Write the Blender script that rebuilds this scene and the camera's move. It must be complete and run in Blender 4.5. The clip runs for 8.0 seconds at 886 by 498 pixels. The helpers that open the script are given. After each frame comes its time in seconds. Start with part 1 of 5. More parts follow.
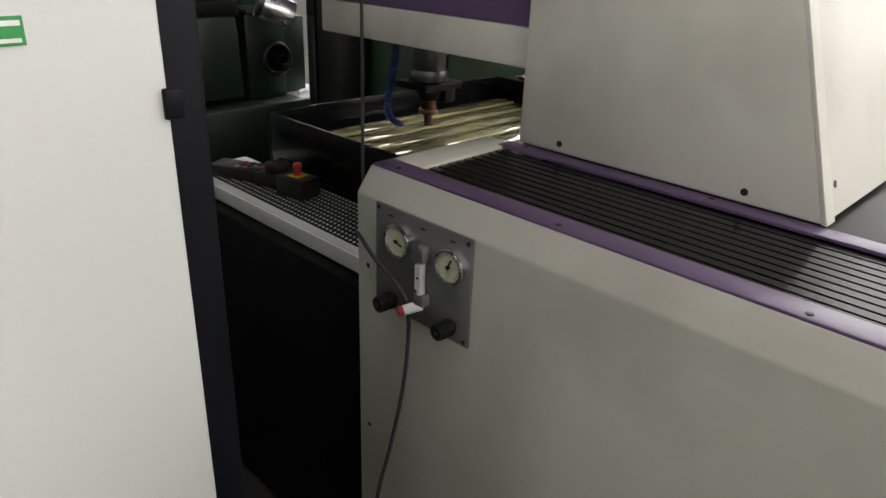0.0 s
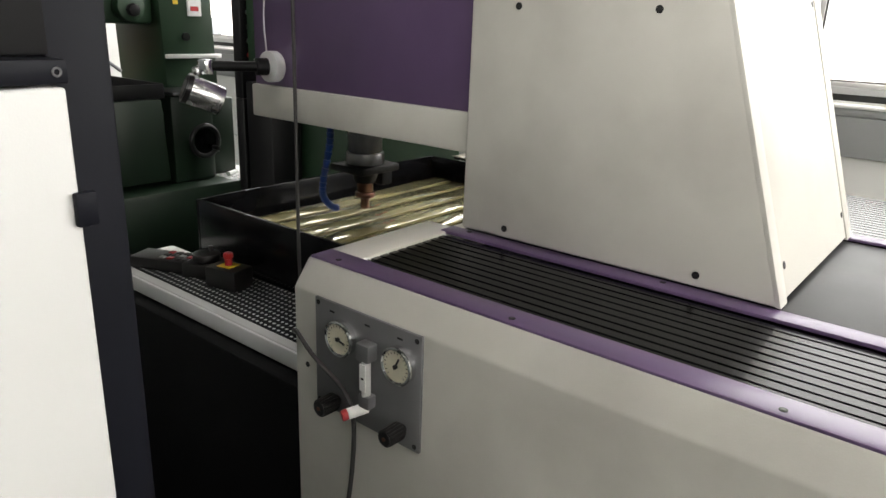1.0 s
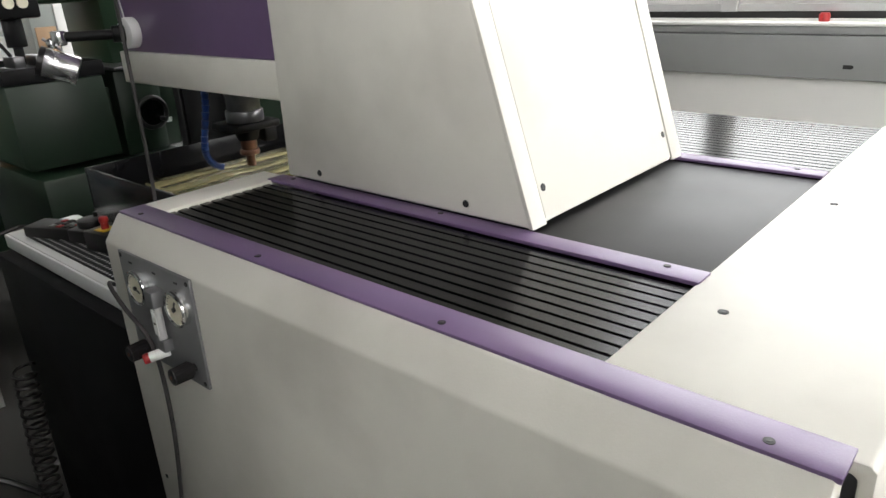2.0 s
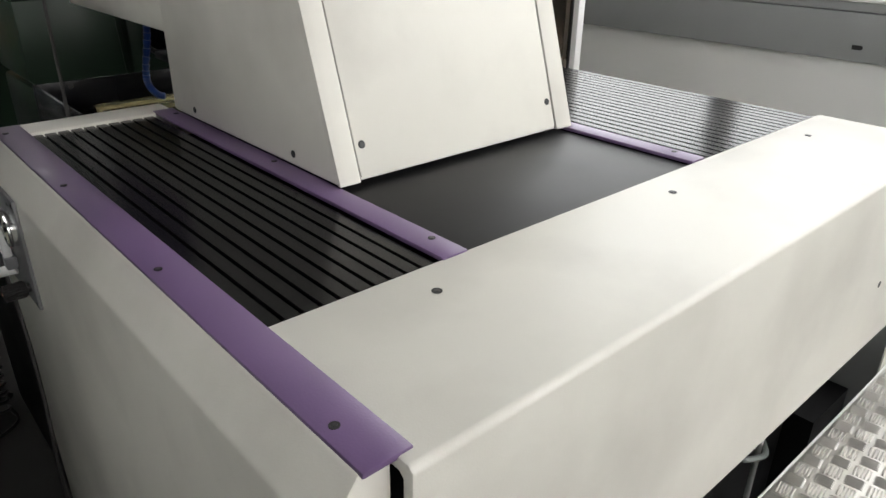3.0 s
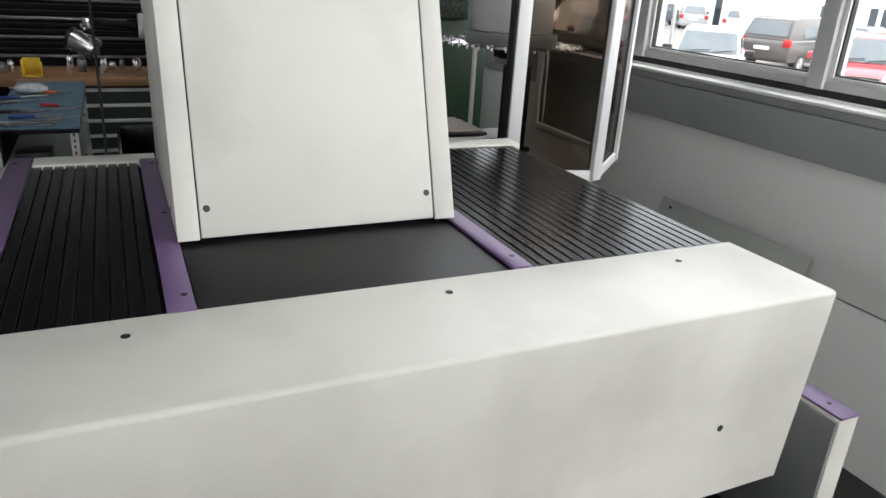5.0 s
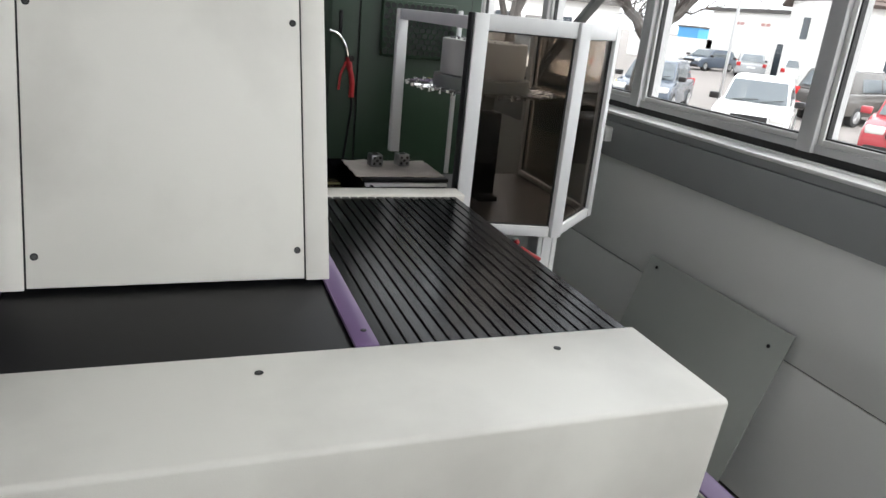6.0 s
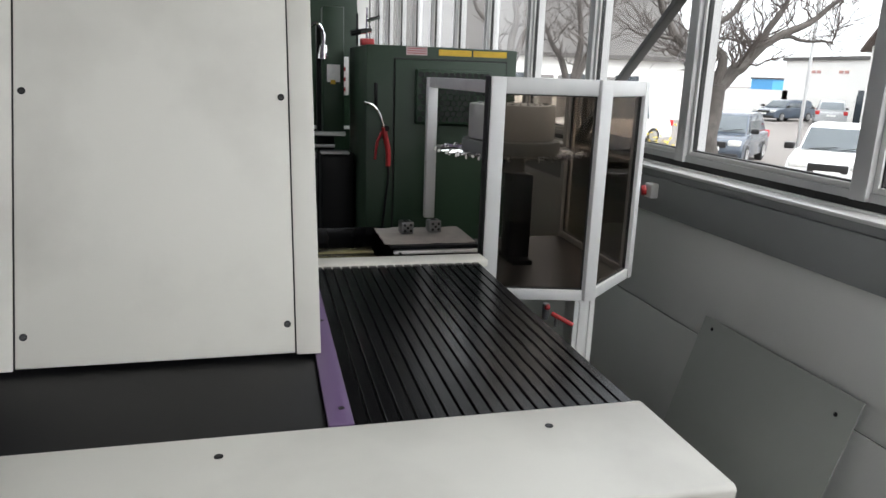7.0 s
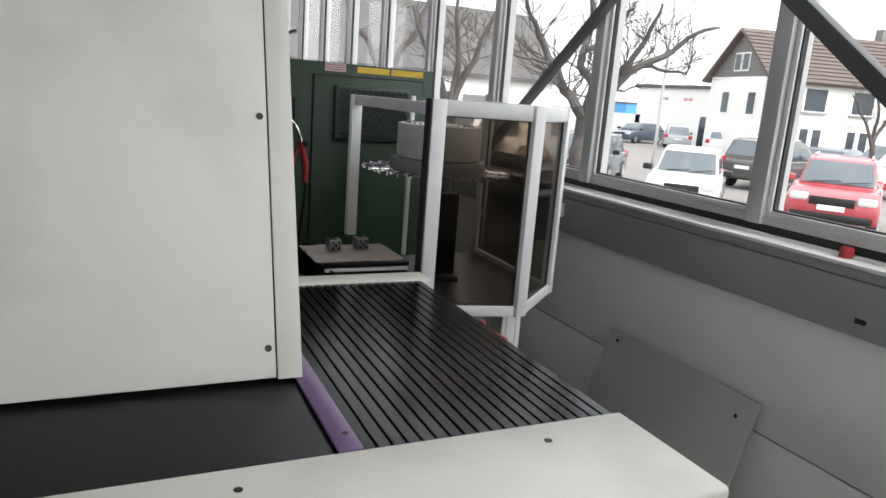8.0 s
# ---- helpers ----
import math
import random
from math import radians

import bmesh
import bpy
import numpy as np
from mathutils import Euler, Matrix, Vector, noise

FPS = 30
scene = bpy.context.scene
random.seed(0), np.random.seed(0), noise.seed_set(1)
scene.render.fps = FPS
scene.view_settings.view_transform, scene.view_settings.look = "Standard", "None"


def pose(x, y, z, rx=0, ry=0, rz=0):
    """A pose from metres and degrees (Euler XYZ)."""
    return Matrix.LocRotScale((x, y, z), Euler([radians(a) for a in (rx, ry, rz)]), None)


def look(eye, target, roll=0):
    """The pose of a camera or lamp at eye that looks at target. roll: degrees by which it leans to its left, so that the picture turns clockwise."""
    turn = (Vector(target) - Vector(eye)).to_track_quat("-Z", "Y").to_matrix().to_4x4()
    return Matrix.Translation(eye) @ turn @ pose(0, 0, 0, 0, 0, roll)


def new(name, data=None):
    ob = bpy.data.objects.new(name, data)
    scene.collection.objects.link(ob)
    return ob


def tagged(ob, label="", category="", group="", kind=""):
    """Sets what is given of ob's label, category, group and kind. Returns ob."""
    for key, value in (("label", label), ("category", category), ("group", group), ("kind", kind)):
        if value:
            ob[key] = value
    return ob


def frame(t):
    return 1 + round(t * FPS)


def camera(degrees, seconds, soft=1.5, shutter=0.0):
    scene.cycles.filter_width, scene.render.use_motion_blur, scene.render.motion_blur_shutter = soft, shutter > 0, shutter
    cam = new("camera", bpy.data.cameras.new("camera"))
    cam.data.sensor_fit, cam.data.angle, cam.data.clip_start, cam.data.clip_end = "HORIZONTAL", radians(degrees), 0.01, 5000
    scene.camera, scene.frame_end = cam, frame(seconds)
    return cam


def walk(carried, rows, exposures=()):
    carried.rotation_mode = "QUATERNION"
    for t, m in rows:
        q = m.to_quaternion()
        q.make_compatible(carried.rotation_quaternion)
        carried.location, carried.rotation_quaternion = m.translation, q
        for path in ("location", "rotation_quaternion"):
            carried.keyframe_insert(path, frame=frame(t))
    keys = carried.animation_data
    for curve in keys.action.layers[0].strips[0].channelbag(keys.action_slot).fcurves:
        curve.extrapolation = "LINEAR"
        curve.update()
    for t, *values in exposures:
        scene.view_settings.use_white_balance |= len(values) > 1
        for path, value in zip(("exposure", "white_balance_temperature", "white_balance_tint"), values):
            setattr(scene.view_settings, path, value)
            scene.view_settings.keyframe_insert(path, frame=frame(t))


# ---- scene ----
cam = camera(64.5, 8.0)
PATH = [
    (0, (-0.843, 0.234, 1.62), (0.475, 1.498, 0.805), 2.3),
    (0.5, (-0.824, 0.283, 1.627), (0.6, 1.544, 1.009), 2.3),
    (1, (-0.798, 0.303, 1.629), (0.694, 1.483, 1.01), 2.3),
    (1.2, (-0.764, 0.261, 1.632), (0.658, 1.522, 1.011), 0.9),
    (1.5, (-0.69, 0.131, 1.615), (0.693, 1.419, 0.96), -0.1),
    (2, (-0.536, -0.088, 1.609), (0.847, 1.157, 0.876), -2.9),
    (2.2, (-0.471, -0.137, 1.613), (0.913, 1.1, 0.868), -3.3),
    (3.3, (-0.149, -0.47, 1.605), (0.931, 0.95, 0.701), 1.4),
    (3.5, (-0.118, -0.521, 1.63), (0.879, 0.956, 0.722), 0.8),
    (3.8, (-0.068, -0.545, 1.624), (0.855, 0.946, 0.663), 0.1),
    (4, (-0.040, -0.580, 1.624), (0.803, 0.975, 0.691), -1.2),
    (4.2, (0.002, -0.654, 1.630), (0.849, 0.907, 0.711), -0.8),
    (4.5, (0.109, -0.798, 1.648), (0.755, 0.902, 0.815), 0.4),
    (4.8, (0.236, -0.818, 1.702), (0.904, 0.890, 0.908), 3.3),
    (5, (0.295, -0.815, 1.706), (1.096, 0.87, 0.985), 3.5),
    (5.2, (0.348, -0.794, 1.74), (1.247, 0.84, 1.018), 5.0),
    (6.3, (0.789, -0.79, 1.745), (1.291, 1.065, 1.193), 3.5),
    (6.5, (0.829, -0.802, 1.749), (1.238, 1.095, 1.265), 1.8),
    (7, (0.859, -0.78, 1.745), (1.344, 1.099, 1.263), 2.0),
    (7.5, (0.843, -0.786, 1.75), (1.35, 1.092, 1.285), 2.3),
    (8, (0.642, -0.729, 1.756), (1.476, 1.039, 1.33), 4.4),
]
walk(cam, [(t, look(e, g, r)) for t, e, g, r in PATH],
     exposures=[(0, 1.28, 7000, 10), (0.5, 1.55, 7000, 10), (1.5, 1.85, 6900, 10), (2.2, 1.85, 6700, 10), (3.3, 1.1, 6700, 10), (5.2, 1.0, 6400, 10), (6.5, 0.50, 6400, 10), (8, 0.46, 6400, 10)])
# ---------------------------------------------------------------- world and light
SUN_ELEV, SUN_ROT = radians(54), radians(166.5)
world = bpy.data.worlds.new("overcast_sky")
scene.world = world
world.use_nodes = True
wn, wl = world.node_tree.nodes, world.node_tree.links
sky = wn.new("ShaderNodeTexSky")
sky.sky_type, sky.sun_disc = "NISHITA", False
sky.sun_elevation, sky.sun_rotation = SUN_ELEV, SUN_ROT
sky.air_density, sky.dust_density, sky.ozone_density = 1.0, 6.0, 0.5
pale = wn.new("ShaderNodeHueSaturation")
pale.inputs["Saturation"].default_value = 0.18
wl.new(sky.outputs[0], pale.inputs["Color"])
cloud = wn.new("ShaderNodeMix")
cloud.data_type, cloud.blend_type = "RGBA", "ADD"
cloud.inputs["Factor"].default_value = 1.0
cloud.inputs["B"].default_value = (8.6, 8.7, 8.9, 1)
wl.new(pale.outputs[0], cloud.inputs["A"])
wl.new(cloud.outputs["Result"], wn["Background"].inputs["Color"])
wn["Background"].inputs["Strength"].default_value = 0.15
sun_data = bpy.data.lights.new("sun", "SUN")
sun_data.energy, sun_data.angle, sun_data.color = 1.5, radians(25), (1.0, 0.97, 0.93)
sun = new("sun", sun_data)
sun.matrix_world = look((6, -25, 35.5), (0, 0, 0))


def sky_lamp(place, target, wide, high, power):
    """An added area lamp that stands in for sky light from high windows."""
    d = bpy.data.lights.new("window_fill", "AREA")
    d.shape, d.size, d.size_y, d.energy, d.color = "RECTANGLE", wide, high, power, (0.97, 0.99, 1.0)
    ob = new("window_fill", d)
    ob.matrix_world = look(place, target)
    return ob


# Fill lamps: one before the east glazing, two at unseen west and south bands.
sky_lamp((2.70, 1.0, 3.35), (0.6, 1.0, 2.1), 11.0, 0.9, 24)
sky_lamp((-6.85, 1.5, 3.65), (0.0, 1.5, 1.9), 9.0, 0.8, 85)
sky_lamp((-1.0, -4.85, 3.2), (-1.0, 0.0, 1.5), 7.0, 1.4, 4)

# ---------------------------------------------------------------- materials


def mat(name, color, rough=0.5, metal=0.0, vary=0.08, scale=8.0, bump=0.0, bscale=120.0, spots=0.0, spec=0.5,
        coat=0.0, stretch=(1, 1, 1), dirt=None, dirt_amt=0.0, dirt_scale=3.0):
    m = bpy.data.materials.new(name)
    m.use_nodes = True
    n, l = m.node_tree.nodes, m.node_tree.links
    b = n["Principled BSDF"]
    b.inputs["Metallic"].default_value, b.inputs["Specular IOR Level"].default_value = metal, spec
    b.inputs["Coat Weight"].default_value = coat
    tc, mp = n.new("ShaderNodeTexCoord"), n.new("ShaderNodeMapping")
    mp.inputs["Scale"].default_value = stretch
    l.new(tc.outputs["Object"], mp.inputs["Vector"])
    big, fine = n.new("ShaderNodeTexNoise"), n.new("ShaderNodeTexNoise")
    big.inputs["Scale"].default_value, big.inputs["Detail"].default_value = scale, 6
    fine.inputs["Scale"].default_value, fine.inputs["Detail"].default_value = bscale, 4
    l.new(mp.outputs[0], big.inputs["Vector"]), l.new(mp.outputs[0], fine.inputs["Vector"])
    info = n.new("ShaderNodeObjectInfo")
    mix = n.new("ShaderNodeMix")
    mix.data_type = "RGBA"
    lo = [max(0, c * (1 - vary)) for c in color]
    hi = [min(1, c * (1 + vary)) for c in color]
    mix.inputs["A"].default_value, mix.inputs["B"].default_value = (*lo, 1), (*hi, 1)
    ramp = n.new("ShaderNodeMapRange")
    ramp.inputs["From Min"].default_value, ramp.inputs["From Max"].default_value = 0.3, 0.7
    l.new(big.outputs["Fac"], ramp.inputs["Value"]), l.new(ramp.outputs[0], mix.inputs["Factor"])
    last = mix.outputs["Result"]
    if dirt_amt:
        dn, dr, dm = n.new("ShaderNodeTexNoise"), n.new("ShaderNodeMapRange"), n.new("ShaderNodeMix")
        dm.data_type = "RGBA"
        dn.inputs["Scale"].default_value, dn.inputs["Detail"].default_value = dirt_scale, 8
        dr.inputs["From Min"].default_value, dr.inputs["From Max"].default_value = 0.46, 0.70
        dr.inputs["To Max"].default_value = dirt_amt
        dm.inputs["B"].default_value = (*(dirt or (0.1, 0.09, 0.07)), 1)
        l.new(tc.outputs["Object"], dn.inputs["Vector"]), l.new(dn.outputs["Fac"], dr.inputs["Value"])
        l.new(dr.outputs[0], dm.inputs["Factor"]), l.new(last, dm.inputs["A"])
        last = dm.outputs["Result"]
    val = n.new("ShaderNodeHueSaturation")
    vr = n.new("ShaderNodeMapRange")
    vr.inputs["To Min"].default_value, vr.inputs["To Max"].default_value = 1 - vary * 0.5, 1 + vary * 0.5
    l.new(info.outputs["Random"], vr.inputs["Value"]), l.new(vr.outputs[0], val.inputs["Value"])
    l.new(last, val.inputs["Color"]), l.new(val.outputs[0], b.inputs["Base Color"])
    rr = n.new("ShaderNodeMapRange")
    rr.inputs["To Min"].default_value, rr.inputs["To Max"].default_value = max(0.02, rough * 0.82), min(1, rough * 1.18)
    l.new(big.outputs["Fac"], rr.inputs["Value"]), l.new(rr.outputs[0], b.inputs["Roughness"])
    if bump:
        bp = n.new("ShaderNodeBump")
        bp.inputs["Strength"].default_value, bp.inputs["Distance"].default_value = bump, 0.002
        l.new(fine.outputs["Fac"], bp.inputs["Height"]), l.new(bp.outputs[0], b.inputs["Normal"])
    return m


def glass(name, tint, rough=0.0, clear=0.9):
    """A thin pane: mostly clear, with a mirror's sheen that grows at grazing angles."""
    m = bpy.data.materials.new(name)
    m.use_nodes = True
    n, l = m.node_tree.nodes, m.node_tree.links
    n.remove(n["Principled BSDF"])
    t, g, mx, fr = n.new("ShaderNodeBsdfTransparent"), n.new("ShaderNodeBsdfGlossy"), n.new("ShaderNodeMixShader"), n.new("ShaderNodeLayerWeight")
    t.inputs["Color"].default_value = (*tint, 1)
    g.inputs["Roughness"].default_value = rough
    fr.inputs["Blend"].default_value = 0.5
    pw, ad = n.new("ShaderNodeMath"), n.new("ShaderNodeMath")
    pw.operation, ad.operation = "POWER", "MULTIPLY_ADD"
    pw.inputs[1].default_value, ad.inputs[1].default_value, ad.inputs[2].default_value = 5.0, 0.40, 0.02
    l.new(fr.outputs["Facing"], pw.inputs[0]), l.new(pw.outputs[0], ad.inputs[0])
    l.new(ad.outputs[0], mx.inputs[0]), l.new(t.outputs[0], mx.inputs[1]), l.new(g.outputs[0], mx.inputs[2])
    l.new(mx.outputs[0], n["Material Output"].inputs["Surface"])
    return m


WHITE = mat("cream_white_paint", (0.66, 0.64, 0.58), 0.42, vary=0.03, scale=3, bump=0.10, bscale=420, dirt=(0.43, 0.41, 0.37), dirt_amt=0.62, dirt_scale=2.6)
PURPLE = mat("purple_paint", (0.130, 0.080, 0.170), 0.36, vary=0.06, scale=6, bump=0.10, bscale=380, coat=0.08, dirt=(0.09, 0.06, 0.13), dirt_amt=0.25, dirt_scale=5)
RUBBER = mat("black_bellows", (0.005, 0.005, 0.0055), 0.2, vary=0.25, scale=9, bump=0.05, bscale=90, spec=0.16, stretch=(1, 0.25, 1))
APRON = mat("black_apron_sheet", (0.007, 0.0068, 0.007), 0.48, vary=0.2, scale=5, bump=0.08, bscale=260, spec=0.36)
BLACK = mat("black_paint", (0.005, 0.005, 0.0055), 0.5, vary=0.2, scale=5, bump=0.08, bscale=300, spec=0.22)
BLACKGLOSS = mat("black_gloss_paint", (0.005, 0.005, 0.006), 0.22, vary=0.2, scale=5, spec=0.2)
NAVY = mat("anthracite_frame_paint", (0.006, 0.0065, 0.010), 0.45, vary=0.12, scale=4, bump=0.06, bscale=300, spec=0.12)
HOLE = mat("dark_hole", (0.006, 0.006, 0.006), 0.6, vary=0.1)
SCREW = mat("blackened_steel_screw", (0.05, 0.05, 0.05), 0.35, metal=0.9, vary=0.2, scale=60)
CABWHITE = mat("white_cabinet_paint", (0.60, 0.60, 0.585), 0.4, vary=0.02, scale=2, bump=0.06, bscale=400)
CABGREY = mat("grey_cabinet_paint", (0.17, 0.185, 0.175), 0.45, vary=0.05, scale=3, bump=0.06, bscale=400)
PANELGREY = mat("grey_anodised_panel", (0.20, 0.20, 0.205), 0.42, metal=0.35, vary=0.06, scale=14, bump=0.05, bscale=500)
ALU = mat("brushed_aluminium", (0.70, 0.70, 0.69), 0.5, metal=0.2, vary=0.05, scale=10, bump=0.05, bscale=300, stretch=(1, 1, 0.2))
CHROME = mat("polished_chrome", (0.78, 0.78, 0.78), 0.12, metal=1.0, vary=0.05, scale=20)
BRUSHED = mat("brushed_chrome", (0.70, 0.70, 0.70), 0.27, metal=1.0, vary=0.08, scale=20, bump=0.04, bscale=300)
STEEL = mat("machined_steel", (0.22, 0.22, 0.225), 0.3, metal=0.9, vary=0.15, scale=30, bump=0.06, bscale=300)
COPPER = mat("copper_nozzle", (0.22, 0.12, 0.085), 0.35, metal=0.9, vary=0.25, scale=40)
DIAL = mat("dial_face", (0.66, 0.62, 0.48), 0.35, vary=0.05, scale=60)
LABEL = mat("white_label", (0.78, 0.78, 0.76), 0.5, vary=0.06, scale=50)
KNOB = mat("black_plastic", (0.010, 0.009, 0.009), 0.35, vary=0.15, scale=40)
RED = mat("red_plastic", (0.36, 0.02, 0.022), 0.38, vary=0.12, scale=40)
YELLOW = mat("yellow_plastic", (0.65, 0.42, 0.03), 0.45, vary=0.1, scale=30)
ORANGE = mat("orange_plastic", (0.75, 0.17, 0.03), 0.42, vary=0.1, scale=30)
BLUE = mat("blue_plastic", (0.012, 0.045, 0.20), 0.35, vary=0.15, scale=40)
CABLE = mat("grey_cable_sheath", (0.05, 0.047, 0.046), 0.55, vary=0.1, scale=50, spec=0.25)
HOSE = mat("grey_hose_plastic", (0.036, 0.036, 0.035), 0.4, vary=0.12, scale=20)
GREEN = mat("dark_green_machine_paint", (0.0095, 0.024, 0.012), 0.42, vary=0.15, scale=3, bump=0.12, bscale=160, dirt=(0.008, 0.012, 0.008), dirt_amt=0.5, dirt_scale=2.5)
# Lit copy of the green: light on upper, window-side parts put in the colour.
GREENLIT = mat("lit_green_machine_paint", (0.011, 0.033, 0.014), 0.45, vary=0.12, scale=3, bump=0.10, bscale=160)
FLOOR = mat("sealed_concrete", (0.034, 0.033, 0.030), 0.6, vary=0.18, scale=1.6, bump=0.15, bscale=90, dirt=(0.018, 0.017, 0.016), dirt_amt=0.6, dirt_scale=1.2)
WALL = mat("off_white_wall_paint", (0.73, 0.73, 0.71), 0.7, vary=0.03, scale=1.5, bump=0.12, bscale=220)
DARKGREY = mat("dark_grey_paint", (0.25, 0.257, 0.257), 0.5, vary=0.06, scale=3, bump=0.05, bscale=300)
MULLION = mat("grey_window_profile", (0.46, 0.462, 0.462), 0.42, vary=0.05, scale=4)
BEAD = mat("pale_window_bead", (0.72, 0.72, 0.70), 0.4, metal=0.3, vary=0.04, scale=6)
GASKET = mat("black_gasket", (0.01, 0.01, 0.01), 0.6, vary=0.1)
CEIL = mat("grey_ceiling_paint", (0.075, 0.075, 0.075), 0.8, vary=0.04, scale=1)
WOOD = mat("beech_worktop", (0.30, 0.16, 0.075), 0.5, vary=0.22, scale=5, bump=0.1, bscale=60, stretch=(0.15, 1, 1), dirt=(0.12, 0.07, 0.035), dirt_amt=0.4)
CARD = mat("brown_cardboard", (0.30, 0.19, 0.11), 0.8, vary=0.12, scale=5, bump=0.1, bscale=80)
MATBLUE = mat("blue_rubber_mat", (0.065, 0.125, 0.17), 0.6, vary=0.1, scale=12, bump=0.12, bscale=120)
PLATE = mat("grey_green_sheet", (0.42, 0.44, 0.41), 0.5, vary=0.04, scale=3, bump=0.06, bscale=200)
WINGLASS = glass("window_glass", (0.97, 0.98, 0.98))
SMOKE = glass("smoky_polycarbonate", (0.62, 0.575, 0.53), 0.0)
CLEAR = glass("clear_polycarbonate", (0.80, 0.80, 0.78), 0.03)
TABLE = mat("oily_machine_table", (0.40, 0.355, 0.185), 0.10, metal=0.3, coat=0.7, vary=0.22, scale=12, bump=0.07, bscale=55, dirt=(0.10, 0.085, 0.05), dirt_amt=0.8, dirt_scale=6)
TREAD = mat("aluminium_tread_plate", (0.55, 0.53, 0.50), 0.32, metal=0.8, vary=0.12, scale=18, bump=0.1, bscale=200)
STRUT = mat("painted_steel_strut", (0.075, 0.077, 0.075), 0.5, vary=0.1, scale=6, bump=0.08, bscale=120)

# ---------------------------------------------------------------- building helpers


def moved(bm, m):
    bmesh.ops.transform(bm, matrix=m, verts=bm.verts)
    return bm


def edged(bm, b, seg=2):
    if b:
        sharp = [e for e in bm.edges if len(e.link_faces) == 2 and e.calc_face_angle(0) > 0.5]
        bmesh.ops.bevel(bm, geom=sharp, offset=b, segments=seg, profile=0.5, affect="EDGES", clamp_overlap=True)
    return bm


def box(x0, x1, y0, y1, z0, z1, b=0.0, seg=2):
    bm = bmesh.new()
    bmesh.ops.create_cube(bm, size=1)
    moved(bm, Matrix.LocRotScale(((x0 + x1) / 2, (y0 + y1) / 2, (z0 + z1) / 2), None, (abs(x1 - x0), abs(y1 - y0), abs(z1 - z0))))
    return edged(bm, b, seg)


def cyl(p0, p1, r, r2=None, n=20, b=0.0):
    p0, p1 = Vector(p0), Vector(p1)
    bm = bmesh.new()
    bmesh.ops.create_cone(bm, cap_ends=True, segments=n, radius1=r, radius2=r if r2 is None else r2, depth=(p1 - p0).length)
    edged(bm, b) if b else None
    q = (p1 - p0).to_track_quat("Z", "Y")
    return moved(bm, Matrix.LocRotScale((p0 + p1) / 2, q, None))


def ball(c, r, sx=1, sy=1, sz=1, n=14):
    bm = bmesh.new()
    bmesh.ops.create_uvsphere(bm, u_segments=n, v_segments=n // 2 + 1, radius=r)
    return moved(bm, Matrix.LocRotScale(c, None, (sx, sy, sz)))


def prism(poly, axis, a, c, b=0.0, seg=2):
    """A polygon drawn in the other two axes (in x, y, z order), drawn out along axis from a to c."""
    bm = bmesh.new()
    put = {"x": lambda u, v, w: (w, u, v), "y": lambda u, v, w: (u, w, v), "z": lambda u, v, w: (u, v, w)}[axis]
    lo, hi = [bm.verts.new(put(u, v, a)) for u, v in poly], [bm.verts.new(put(u, v, c)) for u, v in poly]
    bm.faces.new(lo), bm.faces.new(hi[::-1])
    for i in range(len(poly)):
        j = (i + 1) % len(poly)
        bm.faces.new((lo[j], lo[i], hi[i], hi[j]))
    bmesh.ops.recalc_face_normals(bm, faces=bm.faces)
    return edged(bm, b, seg)


def curve_points(pts, steps=8):
    p = [Vector(q) for q in pts]
    p = [2 * p[0] - p[1]] + p + [2 * p[-1] - p[-2]]
    out = []
    for i in range(1, len(p) - 2):
        for k in range(steps):
            t = k / steps
            out.append(0.5 * (2 * p[i] + (p[i + 1] - p[i - 1]) * t + (2 * p[i - 1] - 5 * p[i] + 4 * p[i + 1] - p[i + 2]) * t * t
                              + (3 * p[i] - p[i - 1] - 3 * p[i + 1] + p[i + 2]) * t ** 3))
    return out + [p[-2]]


def tube(pts, r, n=8, radii=None):
    bm = bmesh.new()
    pts = [Vector(p) for p in pts]
    rings, ref = [], None
    for i, p in enumerate(pts):
        d = (pts[min(i + 1, len(pts) - 1)] - pts[max(i - 1, 0)]).normalized()
        if ref is None:
            ref = d.orthogonal()
        ref = (ref - d * ref.dot(d)).normalized()
        s, rad = d.cross(ref), radii[i] if radii else r
        rings.append([bm.verts.new(p + (ref * math.cos(a) + s * math.sin(a)) * rad) for a in (2 * math.pi * k / n for k in range(n))])
    for a, c in zip(rings, rings[1:]):
        for k in range(n):
            bm.faces.new((a[k], a[(k + 1) % n], c[(k + 1) % n], c[k]))
    bm.faces.new(rings[0][::-1]), bm.faces.new(rings[-1])
    return bm


def merge(*bms):
    out = bmesh.new()
    for bm in bms:
        me = bpy.data.meshes.new("tmp")
        bm.to_mesh(me), bm.free()
        out.from_mesh(me)
        bpy.data.meshes.remove(me)
    return out


def mesh_of(name, bm, material, smooth=True):
    me = bpy.data.meshes.new(name)
    bm.to_mesh(me), bm.free()
    me.materials.append(material)
    if smooth:
        me.shade_smooth()
        me.set_sharp_from_angle(angle=radians(32))
    return me


def part(name, bm, material, parent, label=""):
    ob = new(name, mesh_of(name, bm, material))
    ob.parent = parent
    return tagged(ob, label)


def thing(name, place, label, category, group="", kind="", rz=0):
    ob = new(name)
    ob.empty_display_size = 0.1
    ob.matrix_world = pose(*place, 0, 0, rz)
    return tagged(ob, label, category, group, kind)


def solo(name, bm, material, label, category="", group="", kind="", place=(0, 0, 0), rz=0):
    ob = new(name, mesh_of(name, bm, material))
    ob.matrix_world = pose(*place, 0, 0, rz)
    return tagged(ob, label, category, group, kind)


